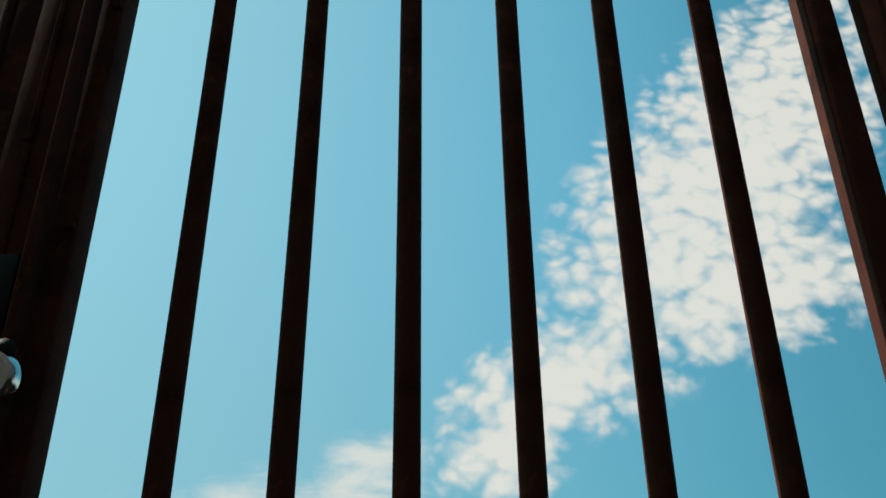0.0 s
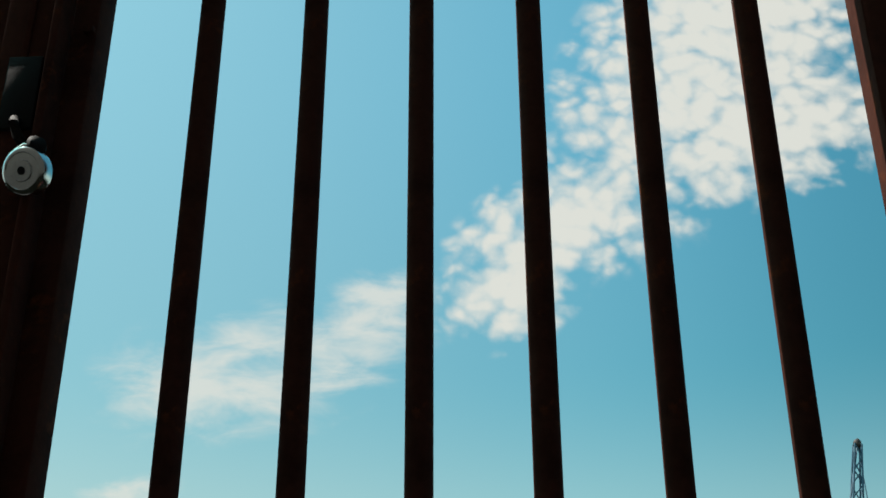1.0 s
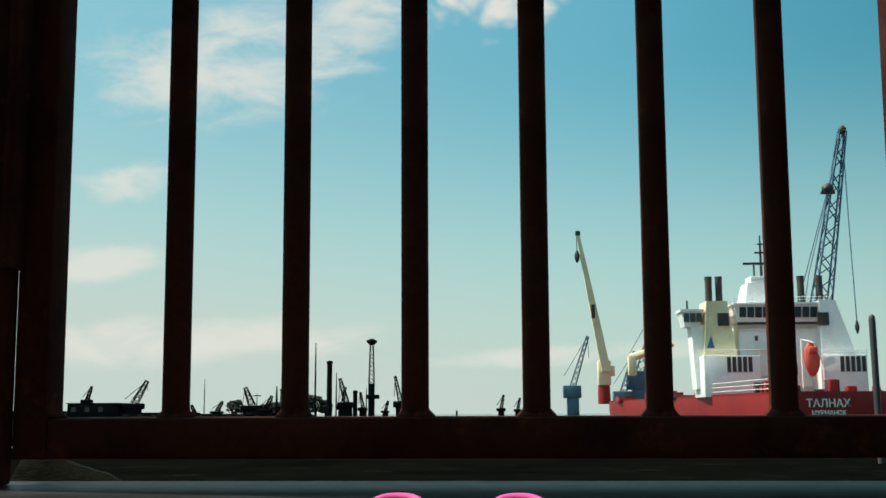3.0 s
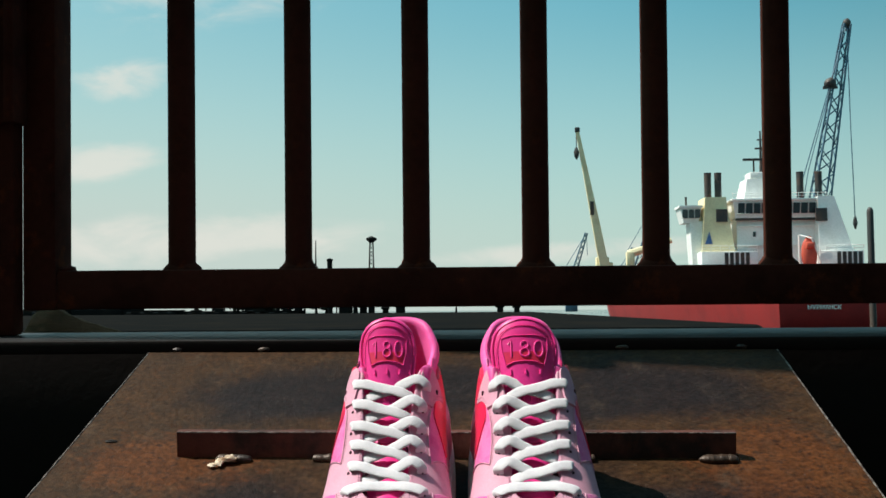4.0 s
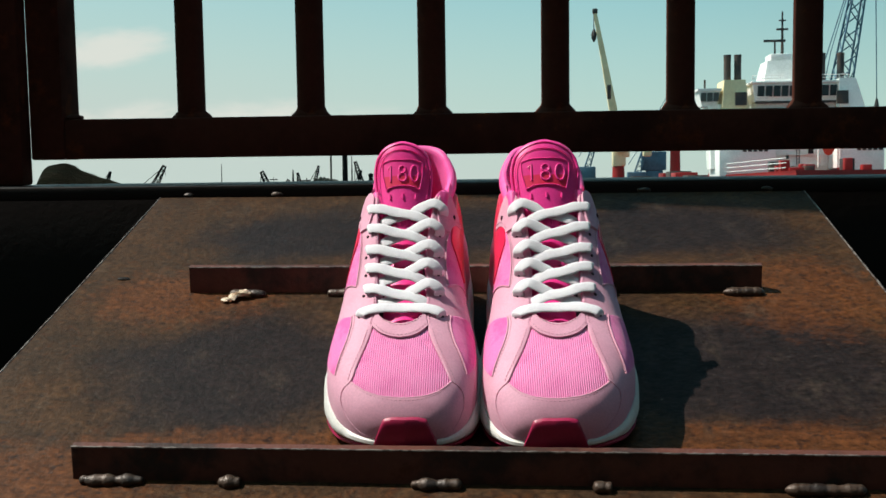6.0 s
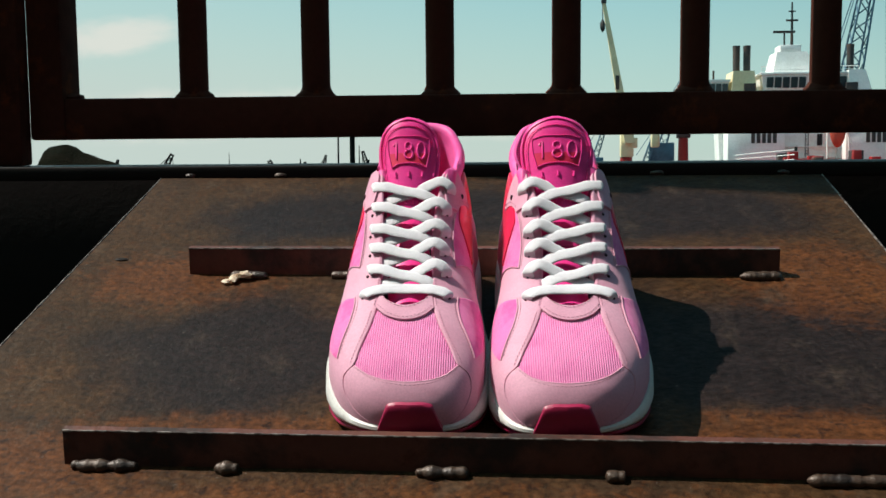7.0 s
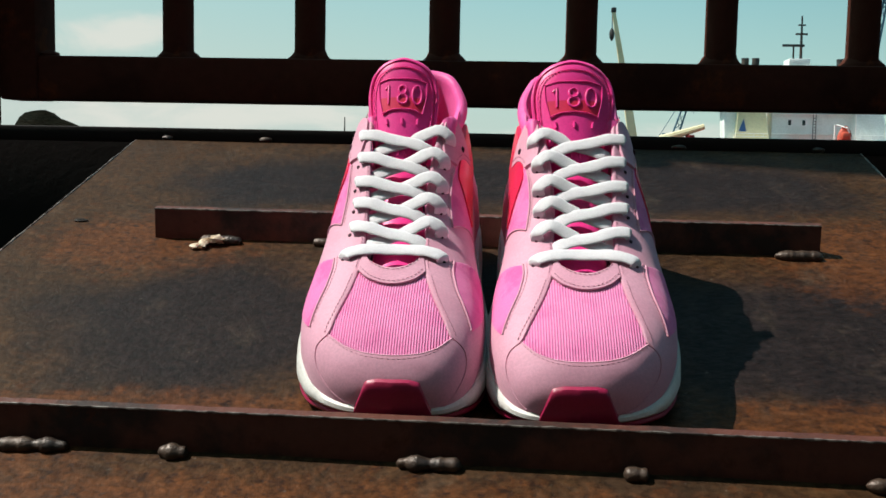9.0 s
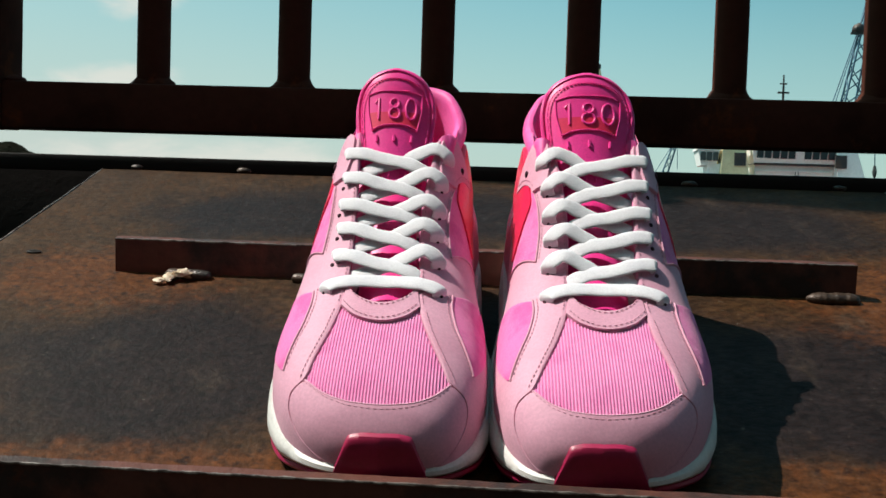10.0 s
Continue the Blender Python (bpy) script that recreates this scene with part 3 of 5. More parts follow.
blob(chip, (-0.160, 0.301, 0.003), (0.0045, 0.0065, 0.002), 9, 10, 0.7)
blob(chip, (-0.151, 0.305, 0.004), (0.0075, 0.0038, 0.003), 5, 10, 0.8)
blob(chip, (-0.165, 0.296, 0.002), (0.0045, 0.003, 0.0015), 2, 8, 0.7)
part("paint_chip", chip, CHIP, ramp_plate, "pale flaking slag chip")
scar = blob(bmesh.new(), (-0.284, 0.351, 0.0006), (0.007, 0.0022, 0.0012), 4, 8, 0.5)
part("scar", scar, SHADE, ramp_plate, "dark scratch in the plate")

# ---- sneakers ----
LENGTH = 0.305
OUTER = spline_table([(0.0, -0.007), (0.002, 0.0105), (0.006, 0.022), (0.016, 0.0355), (0.032, 0.0470), (0.058, 0.0560), (0.095, 0.0600), (0.14, 0.0585), (0.18, 0.0540), (0.225, 0.0500), (0.265, 0.0455), (0.29, 0.035), (0.301, 0.019), (0.305, 0.0)])
INNER = spline_table([(0.0, -0.007), (0.002, -0.0255), (0.006, -0.0365), (0.016, -0.0455), (0.032, -0.0525), (0.058, -0.0567), (0.095, -0.0570), (0.14, -0.0520), (0.18, -0.0480), (0.225, -0.0470), (0.265, -0.0440), (0.29, -0.034), (0.301, -0.019), (0.305, 0.0)])
SPRING = spline_table([(0.0, 0.0125), (0.012, 0.0100), (0.03, 0.0050), (0.055, 0.0010), (0.085, 0.0), (0.305, 0.0)])
BASE = spline_table([(0.0, 0.0200), (0.013, 0.0195), (0.032, 0.0205), (0.064, 0.0240), (0.13, 0.0265), (0.21, 0.032), (0.305, 0.038)])
TOP = spline_table([(0.0, 0.0260), (0.002, 0.0320), (0.006, 0.0390), (0.014, 0.0470), (0.032, 0.0565), (0.05, 0.0625), (0.07, 0.0682), (0.09, 0.0745), (0.11, 0.0830), (0.135, 0.0970), (0.16, 0.1135), (0.18, 0.1270), (0.21, 0.1460), (0.24, 0.1540)])
EXPO = spline_table([(0.0, 0.62), (0.03, 0.60), (0.08, 0.58), (0.13, 0.50), (0.17, 0.38), (0.21, 0.32)])
DRAW_IN = spline_table([(0.0, 0.0), (0.06, 0.0), (0.10, 0.10), (0.16, 0.20), (0.21, 0.24)])


def last(y, a):
    """A point of the upper in the shoe's own axes: y from toe to heel, a from -1 (inner edge) over 0 (top) to 1 (outer edge)."""
    y = max(0.0004, min(0.245, y))
    a = max(-1.0, min(1.0, a))
    o, i = OUTER(y), INNER(y)
    c, h = (o + i) / 2, (o - i) / 2 - 0.0025
    t = a * math.pi / 2
    z0, z1 = BASE(y), TOP(y)
    up = max(0.0, math.cos(t)) ** EXPO(y)
    x = c + max(h, 0.0005) * math.copysign(abs(math.sin(t)) ** 0.8, t) * (1 - DRAW_IN(y) * up)
    return Vector((x, y, z0 + (z1 - z0) * up))


def last_normal(y, a):
    n = (last(y, a + 0.012) - last(y, a - 0.012)).cross(last(y + 0.0012, a) - last(y - 0.0012, a))
    if n.z < 0 or (abs(a) > 0.97 and n.x * a < 0):
        n = -n
    return n.normalized() if n.length > 0 else Vector((0, 0, 1))


def upper(y, a, lift=0.0, side=1):
    p = last(y, a)
    if lift:
        p = p + last_normal(y, a) * lift
    return Vector((p.x * side, p.y, p.z))


def panel(edge_a, edge_b, lift, side, nu=24, nv=24, bow=None):
    """A sewn piece on the upper between two edges, each a list of (y, a); its rims roll down to the surface beneath."""
    def along(edge, t):
        f = t * (len(edge) - 1)
        k = min(int(f), len(edge) - 2)
        f -= k
        return (edge[k][0] + (edge[k + 1][0] - edge[k][0]) * f, edge[k][1] + (edge[k + 1][1] - edge[k][1]) * f)
    bm = bmesh.new()
    rows = []
    us = [0, 0.008, 0.02] + [k / nu for k in range(1, nu)] + [0.98, 0.992, 1]
    vs = [0, 0.008, 0.02] + [k / nv for k in range(1, nv)] + [0.98, 0.992, 1]
    for t in us:
        ya, aa = along(edge_a, t)
        yb, ab = along(edge_b, t)
        row = []
        for s in vs:
            y, a = ya + (yb - ya) * s, aa + (ab - aa) * s
            if bow:
                y += bow(t) * (1 - (2 * s - 1) ** 2)
            near = min(t, 1 - t, s, 1 - s)
            lf = -0.0004 if near < 0.004 else lift * 0.75 if near < 0.012 else lift
            row.append(bm.verts.new(upper(y, a, lf, side)))
        rows.append(row)
    for r0, r1 in zip(rows, rows[1:]):
        for k in range(len(vs) - 1):
            bm.faces.new((r0[k], r0[k + 1], r1[k + 1], r1[k]))
    return bm


def refine(edge, n):
    """A smooth run of n points through a list of (y, a)."""
    fy = spline_table([(float(k), p[0]) for k, p in enumerate(edge)])
    fa = spline_table([(float(k), p[1]) for k, p in enumerate(edge)])
    return [(fy(k * (len(edge) - 1) / (n - 1)), fa(k * (len(edge) - 1) / (n - 1))) for k in range(n)]


def stitches(edge, lift, side, step=0.0028, size=(0.0017, 0.00026)):
    """A row of stitches along a line of (y, a) on the upper."""
    pts = [upper(y, a, lift, side) for y, a in refine(edge, 160)]
    bm = bmesh.new()
    run = 0.0
    for p, q in zip(pts, pts[1:]):
        run += (q - p).length
        if run >= step:
            run = 0.0
            d = (q - p).normalized()
            tube(bm, [p - d * size[0] / 2, p, p + d * size[0] / 2], [size[1] * 0.6, size[1], size[1] * 0.6], 6)
    return bm


def seam(edge, lift, side, r=0.00055):
    """A raised cut edge of leather along a line of (y, a)."""
    return tube(bmesh.new(), [upper(y, a, lift, side) for y, a in refine(edge, 60)], r, 6)


def ring_outline(grow, n=64):
    ys = [LENGTH * (1 - math.cos(math.pi * k / n)) / 2 for k in range(n + 1)]
    right = [(OUTER(y), y) for y in ys]
    left = [(INNER(y), y) for y in ys[-2:0:-1]]
    pts = right + left
    out = []
    for k, (x, y) in enumerate(pts):
        a, b = pts[k - 1], pts[(k + 1) % len(pts)]
        nx, ny = b[1] - a[1], -(b[0] - a[0])
        ln = math.hypot(nx, ny) or 1
        out.append((x + nx / ln * grow, y + ny / ln * grow, y))
    return out


def both(edge, sg):
    return [(y, a * sg) for y, a in edge]


# seams shared by both sides of the shoe
CAP_CORNER = (0.031, 0.49)
VAMP_SIDE = [CAP_CORNER, (0.045, 0.335), (0.060, 0.240), (0.077, 0.190)]
CAP_FRONT = [(0.031, -0.49), (0.0205, -0.36), (0.0152, -0.18), (0.0138, 0.0), (0.0152, 0.18), (0.0205, 0.36), (0.031, 0.49)]
CAP_SIDE = [CAP_CORNER, (0.0300, 0.65), (0.0245, 0.80), (0.0140, 0.91), (0.0040, 0.995)]
EYESTAY = [(0.077, 0.190), (0.092, 0.180), (0.110, 0.190), (0.130, 0.205), (0.150, 0.235), (0.168, 0.285), (0.182, 0.330), (0.193, 0.36), (0.200, 0.45), (0.206, 0.60)]


def sneaker(side, m, label, tongue_wide, tongue_shift):
    s = thing("sneaker", m, label, "sneaker", "pair of sneakers")

    def slab(levels):
        return loft(bmesh.new(), [[(x * side, y, low(yy) + (high(yy) - low(yy)) * f) for x, y, yy in ring_outline(grow)] for grow, low, high, f in levels])

    zero = lambda y: SPRING(y)
    tread = lambda y: SPRING(y) + 0.0042
    crown = lambda y: max(BASE(y) + 0.0015, SPRING(y) + 0.0075)
    part("outsole", slab([(-0.004, zero, tread, 0.0), (0.0, zero, tread, 0.12), (0.0012, zero, tread, 0.6), (0.0006, zero, tread, 1.0)]), RUBBER, s, "crimson rubber outsole")
    part("midsole", slab([(-0.001, tread, crown, 0.0), (0.0010, tread, crown, 0.12), (0.0026, tread, crown, 0.45), (0.0020, tread, crown, 0.8), (0.0000, tread, crown, 1.0), (-0.006, tread, crown, 0.98)]), MIDSOLE, s, "white foam midsole")

    # toe bumper: rubber turned up over the toe
    def front_y(x):
        lo, hi = 0.0, 0.05
        for _ in range(30):
            mid = (lo + hi) / 2
            inside = OUTER(mid) >= x if x > -0.007 else INNER(mid) <= x
            lo, hi = (lo, mid) if inside else (mid, hi)
        return hi

    bm = bmesh.new()
    rows = []
    for f, back in ((0.0, 0.0006), (0.06, 0.0), (0.3, -0.0002), (0.55, 0.0002), (0.78, 0.0010), (0.92, 0.0020), (0.98, 0.0032), (1.0, 0.0060)):
        row = []
        for k in range(29):
            q = 2 * k / 28 - 1
            wide = 0.0262 - 0.0105 * f
            x = -0.007 + q * wide
            edge = max(0.0, (abs(q) - 0.90) / 0.10)
            y = front_y(x)
            z0 = SPRING(y) + 0.0002
            zt = 0.0385 - 0.0020 * abs(q) ** 3
            row.append(bm.verts.new((x * side, y - 0.0030 + back + 0.0040 * edge ** 2, z0 + (zt - z0) * f)))
        rows.append(row)
    for r0, r1 in zip(rows, rows[1:]):
        for k in range(28):
            bm.faces.new((r0[k], r0[k + 1], r1[k + 1], r1[k]))
    part("toe_bumper", bm, RUBBER, s, "crimson rubber toe bumper")

    # lasting shell under the sewn pieces, open at the throat
    bm = bmesh.new()
    gap = spline_table([(0.0, 0.0), (0.076, 0.0), (0.086, 0.17), (0.13, 0.20), (0.15, 0.23), (0.168, 0.28), (0.182, 0.33), (0.193, 0.38), (0.200, 0.50), (0.206, 0.62), (0.235, 0.66)])
    ys = [0.0005, 0.0012, 0.002, 0.004, 0.007] + [0.010 + 0.005 * k for k in range(46)]
    for sg in (-1, 1):
        rows = [[bm.verts.new(upper(y, sg * (gap(y) + (1 - gap(y)) * k / 20), 0, side)) for k in range(21)] for y in ys]
        for r0, r1 in zip(rows, rows[1:]):
            for k in range(20):
                bm.faces.new((r0[k], r0[k + 1], r1[k + 1], r1[k]))
    bmesh.ops.remove_doubles(bm, verts=bm.verts, dist=0.0002)
    part("lining_shell", bm, VELVET, s, "hot pink velvet side")

    # toe cap, wrapped down to the sole
    cap = [(y, -a) for y, a in CAP_SIDE[:0:-1]] + CAP_FRONT + CAP_SIDE[1:]
    rear = refine(cap, 41)
    front = [(min(0.0006, p[0]), p[1]) for p in rear]
    part("toe_cap", panel(front, rear, 0.0015, side, 48, 18), LEATHER, s, "dusty pink leather toe cap")
    part("stitching", stitches([(y - 0.0016, a) for y, a in CAP_FRONT], 0.0015, side), THREAD, s)
    part("piping", seam(CAP_FRONT, 0.0010, side, 0.0007), LEATHER, s)
    # corduroy vamp
    left = refine(both(VAMP_SIDE, -1), 17)
    right = refine(VAMP_SIDE, 17)
    bow = lambda t: -0.0185 * (1 - t) ** 2 - 0.0115 * t
    part("vamp", panel(left, right, 0.0003, side, 40, 40, bow), CORD_BASE, s, "hot pink ribbed corduroy vamp")
    # ribs of the corduroy, evenly spaced and parallel to the shoe
    half_at = spline_table([(0.0, 0.0), (0.0136, 0.0), (0.0152, 0.18), (0.0205, 0.36), (0.031, 0.488), (0.045, 0.335), (0.060, 0.240), (0.077, 0.190), (0.09, 0.1)])
    rear_at = spline_table([(0.0, 0.0655), (0.09, 0.0690), (0.19, 0.0770), (0.6, 0.077)])
    ribs = bmesh.new()
    for k in range(-24, 25):
        xr = k * 0.00155 - 0.0015
        line = []
        for j in range(70):
            y = 0.0136 + 0.0634 * j / 69
            lo, hi = -0.6, 0.6
            for _ in range(14):
                mid = (lo + hi) / 2
                lo, hi = (mid, hi) if last(y, mid).x < xr else (lo, mid)
            if abs(lo) < half_at(y) - 0.006 and y < rear_at(abs(lo)):
                line.append(upper(y, lo, 0.0002, side))
        if len(line) > 3:
            keep = line[:-1:3] + line[-1:]
            tube(ribs, keep, 0.00052, 6)
    part("ribs", ribs, CORD, s, "raised corduroy ribs")
    # lace band at the foot of the throat
    band_front = refine([(0.0790, -0.200), (0.0690, -0.10), (0.0650, 0.0), (0.0690, 0.10), (0.0790, 0.200)], 15)
    band_rear = refine([(0.0940, -0.185), (0.0845, -0.10), (0.0795, 0.0), (0.0845, 0.10), (0.0940, 0.185)], 15)
    part("lace_band", panel(band_front, band_rear, 0.0022, side, 24, 8), LEATHER, s, "pale pink leather band")
    part("stitching", stitches([(y + 0.0022, a * 0.92) for y, a in band_front], 0.0026, side), THREAD, s)
    part("stitching", stitches([(y - 0.0020, a * 0.92) for y, a in band_rear], 0.0026, side), THREAD, s)

    for sg in (-1, 1):
        # leather quarter with its eyestay
        inner_edge = refine(both(CAP_SIDE[:0:-1] + VAMP_SIDE[:-1] + EYESTAY, sg), 60)
        span = len(inner_edge) - 1
        outer_edge = [(0.0045 + 0.2065 * (k / span) ** 1.15, sg * 1.0) for k in range(span + 1)]
        part("quarter", panel(inner_edge, outer_edge, 0.0017, side, 64, 20), LEATHER, s, "pale pink leather quarter")
        part("stitching", stitches(both([(0.032, 0.530), (0.046, 0.372), (0.061, 0.275), (0.077, 0.228)], sg), 0.0021, side), THREAD, s)
        part("stitching", stitches(both([(0.080, 0.215), (0.092, 0.207), (0.110, 0.215), (0.130, 0.232), (0.150, 0.262), (0.168, 0.315)], sg), 0.0021, side), THREAD, s)
        # velvet inlay of the forefoot, pointed towards the toe
        w_up = refine(both([(0.0450, 0.670), (0.0530, 0.580), (0.0600, 0.520), (0.0720, 0.450), (0.0850, 0.430), (0.0960, 0.450)], sg), 16)
        w_low = refine(both([(0.0455, 0.690), (0.0560, 0.770), (0.0700, 0.850), (0.0850, 0.890), (0.0990, 0.900), (0.1150, 0.900)], sg), 16)
        part("side_window", panel(w_up, w_low, 0.0020, side, 24, 12), VELVET, s, "hot pink velvet inlay")
        part("stitching", stitches([(y, a - sg * 0.035) for y, a in w_up], 0.0021, side), THREAD, s)
        part("piping", seam(w_up, 0.0021, side), LEATHER, s)
        # rear window and the curved flash that runs out of it
        v_up = refine(both([(0.1240, 0.475), (0.1400, 0.478), (0.1580, 0.520), (0.1720, 0.585)], sg), 12)
        v_low = refine(both([(0.1480, 0.900), (0.1650, 0.920), (0.1850, 0.920), (0.2030, 0.880)], sg), 12)
        part("side_window", panel(v_up, v_low, 0.0020, side, 20, 12), VELVET, s, "hot pink velvet inlay")
        part("stitching", stitches([(y - 0.001, a - sg * 0.030) for y, a in v_up], 0.0021, side), THREAD, s)
        part("piping", seam(v_up, 0.0021, side), LEATHER, s)
        part("piping", seam([v_up[0], v_low[0]], 0.0021, side), LEATHER, s)
        f_up = refine(both([(0.1560, 0.840), (0.1620, 0.720), (0.1690, 0.625), (0.1820, 0.660), (0.2000, 0.740), (0.2350, 0.760)], sg), 14)
        f_low = refine(both([(0.1565, 0.880), (0.1680, 0.940), (0.1800, 0.950), (0.1950, 0.950), (0.2100, 0.950), (0.2350, 0.950)], sg), 14)
        part("side_flash", panel(f_up, f_low, 0.0030, side, 28, 10), RED, s, "coral red curved flash")
        # eyestay tab with a punched hole above the top lace
        t_up = refine(both([(0.1690, 0.430), (0.1820, 0.390), (0.1940, 0.400), (0.2020, 0.480), (0.2070, 0.620)], sg), 14)
        t_low = refine(both([(0.1740, 0.600), (0.1810, 0.650), (0.1900, 0.740), (0.1980, 0.830), (0.2060, 0.890)], sg), 14)
        part("eyelet_tab", panel(t_up, t_low, 0.0034, side, 18, 14), LEATHER, s, "rounded pale pink leather tab")
        part("stitching", stitches([(y + 0.002, a - sg * 0.02) for y, a in t_low], 0.0037, side), THREAD, s)
        hole = blob(bmesh.new(), upper(0.193, sg * 0.690, 0.0034, side), (0.0012, 0.0019, 0.0024), 1, 12, 0.0)
        part("eyelet", hole, DARK, s, "dark punched eyelet")

    # padded collar: a thick wall from one eyestay round the heel to the other
    rim_z = spline_table([(0.186, 0.1180), (0.190, 0.1300), (0.196, 0.1350), (0.205, 0.1335), (0.218, 0.1265), (0.245, 0.1290), (0.270, 0.1375), (0.284, 0.1435), (0.294, 0.1455)])
    rings = []
    for k in range(61):
        u = 2 * k / 60 - 1
        w, q = math.copysign(min(1.0, abs(u) * 1.25), u), min(1.0, (1 - abs(u)) * 1.55)
        ry = 0.188 + 0.106 * math.sin(q * math.pi / 2)
        rx = math.copysign(1, u) * (0.0250 + 0.0095 * min(1, q * 2.2)) * (math.cos(max(0.0, q - 0.25) / 0.75 * math.pi / 2) ** 0.75)
        bx, by = rx * (0.92 + 0.26 * max(0.0, q - 0.45) / 0.55), ry + 0.010 * q
        out = Vector((math.copysign(1, u) * math.cos(q * math.pi / 2), math.sin(q * math.pi / 2), 0)) if q < 1 else Vector((0, 1, 0))
        zt, th = rim_z(ry), 0.0085
        zb = 0.070
        c = Vector((rx, ry, zt))
        b = Vector((bx, by, zb))
        prof = [b, b.lerp(c, 0.35) + out * 0.0035 * q, b.lerp(c, 0.70) + out * 0.0030 * q]
        for j in range(7):
            a = math.pi * j / 6
            prof.append(c + out * math.cos(a) * th * 0.62 + Vector((0, 0, math.sin(a) * th * 0.75 - th * 0.75)))
        prof += [c - out * 0.0050 - Vector((0, 0, 0.025)), Vector((rx * 0.9, ry - 0.004 * q, zb))]
        rings.append([(p.x * side, p.y, p.z) for p in prof])
    part("collar", loft(bmesh.new(), rings), SATIN, s, "padded pink satin collar")
    # leather heel counter round the back
    rings = []
    for f, grow, z in ((0.0, -0.003, 0.034), (0.3, 0.000, 0.048), (0.6, -0.001, 0.064), (0.9, -0.005, 0.080), (1.0, -0.008, 0.086)):
        outline = [(x, y, yy) for x, y, yy in ring_outline(grow) if yy > 0.215]
        rings.append([(x * side, y, z) for x, y, yy in outline] + [(x * 0.86 * side, y - 0.006, z) for x, y, yy in outline[::-1]])
    part("heel_counter", loft(bmesh.new(), rings), LEATHER, s, "pale pink leather heel counter")
    part("insole", boxed(-0.028, 0.028, 0.12, 0.280, 0.036, 0.040, bevel=0.002), DARK, s)

    # tongue
    ty = spline_table([(0.0, 0.074), (0.2, 0.104), (0.45, 0.138), (0.65, 0.166), (0.8, 0.190), (1.0, 0.226)])
    tz = spline_table([(0.0, 0.0560), (0.2, 0.0670), (0.45, 0.0850), (0.65, 0.1025), (0.8, 0.1280), (1.0, 0.1690)])
    tw = spline_table([(0.0, 0.0170), (0.3, 0.0165), (0.55, 0.0140), (0.66, 0.0150), (0.76, 0.0195), (0.84, 0.0232), (0.90, 0.0245), (0.94, 0.0232), (0.97, 0.0195), (0.99, 0.0125), (1.0, 0.003)])

    def tongue_point(t, q, lift):
        d, tc = 0.01, max(0.02, min(0.98, t))
        ny, nz = -(tz(tc + d) - tz(tc - d)), ty(tc + d) - ty(tc - d)
        ln = math.hypot(ny, nz) or 1
        ny, nz = ny / ln, nz / ln
        wide = 1 + (tongue_wide - 1) * min(1, max(0, (t - 0.5) / 0.3))
        w = tw(t) * wide
        drop = 0.0065 * q * q * min(1.0, w / 0.024) ** 2
        off = tongue_shift * min(1, max(0, (t - 0.3) / 0.7))
        return Vector(((q * w + off) * side, ty(t) + ny * (lift - drop), tz(t) + nz * (lift - drop)))

    rings = []
    steps = [k / 60 for k in range(57)] + [0.945, 0.955, 0.965, 0.973, 0.98, 0.986, 0.991, 0.995, 0.998, 1.0]
    for t in steps:
        th = 0.0048 * math.sqrt(max(0.04, 1 - max(0.0, (t - 0.95) / 0.05) ** 2))
        ring = []
        for j in range(36):
            a = 2 * math.pi * j / 36
            ring.append(tongue_point(t, math.copysign(abs(math.cos(a)) ** 0.8, math.cos(a)), math.copysign(abs(math.sin(a)) ** 0.7, math.sin(a)) * th))
        rings.append(ring)
    tongue = part("tongue", loft(bmesh.new(), rings), TONGUE, s, "padded magenta satin tongue", angle=70)

    def tongue_line(pts, lift, r, seg=8, n=90, flat=1.0):
        ft, fq = (spline_table([(float(k), p[c]) for k, p in enumerate(pts)]) for c in (0, 1))
        run = [tongue_point(ft(k * (len(pts) - 1) / n), fq(k * (len(pts) - 1) / n), lift) for k in range(n + 1)]
        return tube(bmesh.new(), run, r, seg, flat)

    # bound rim and its row of stitches, following the tongue's round head
    head = [(0.70, -0.97), (0.80, -0.97), (0.88, -0.96), (0.935, -0.93), (0.962, -0.84), (0.978, -0.62), (0.986, -0.3), (0.988, 0.0), (0.986, 0.3), (0.978, 0.62), (0.962, 0.84), (0.935, 0.93), (0.88, 0.96), (0.80, 0.97), (0.70, 0.97)]
    part("binding", tongue_line(head, 0.0026, 0.0016), TONGUE, tongue)
    ft, fq = (spline_table([(float(k), p[c]) for k, p in enumerate(head)]) for c in (0, 1))
    st = bmesh.new()
    run = [tongue_point(0.70 + (ft(k / 10) - 0.70) * 0.925, fq(k / 10) * 0.90, 0.0049) for k in range(141)]
    for p, q in zip(run[::3], run[2::3]):
        tube(st, [p, (p + q) / 2, q], 0.00045, 6)
    part("stitching", st, TONGUE, tongue)

    def tongue_patch(low, high, lift):
        """A piece between two lines of (t, q) across the tongue."""
        bm = bmesh.new()
        n = 18
        rows = []
        for j in range(7):
            row = []
            for k in range(n + 1):
                f = k / n * (len(low) - 1)
                i0 = min(int(f), len(low) - 2)
                g = f - i0
                a = [low[i0][c] + (low[i0 + 1][c] - low[i0][c]) * g for c in (0, 1)]
                b = [high[i0][c] + (high[i0 + 1][c] - high[i0][c]) * g for c in (0, 1)]
                t, q = a[0] + (b[0] - a[0]) * j / 6, a[1] + (b[1] - a[1]) * j / 6
                row.append(bm.verts.new(tongue_point(t, q, lift)))
            rows.append(row)
        for r0, r1 in zip(rows, rows[1:]):
            for k in range(n):
                bm.faces.new((r0[k], r0[k + 1], r1[k + 1], r1[k]))
        return bm

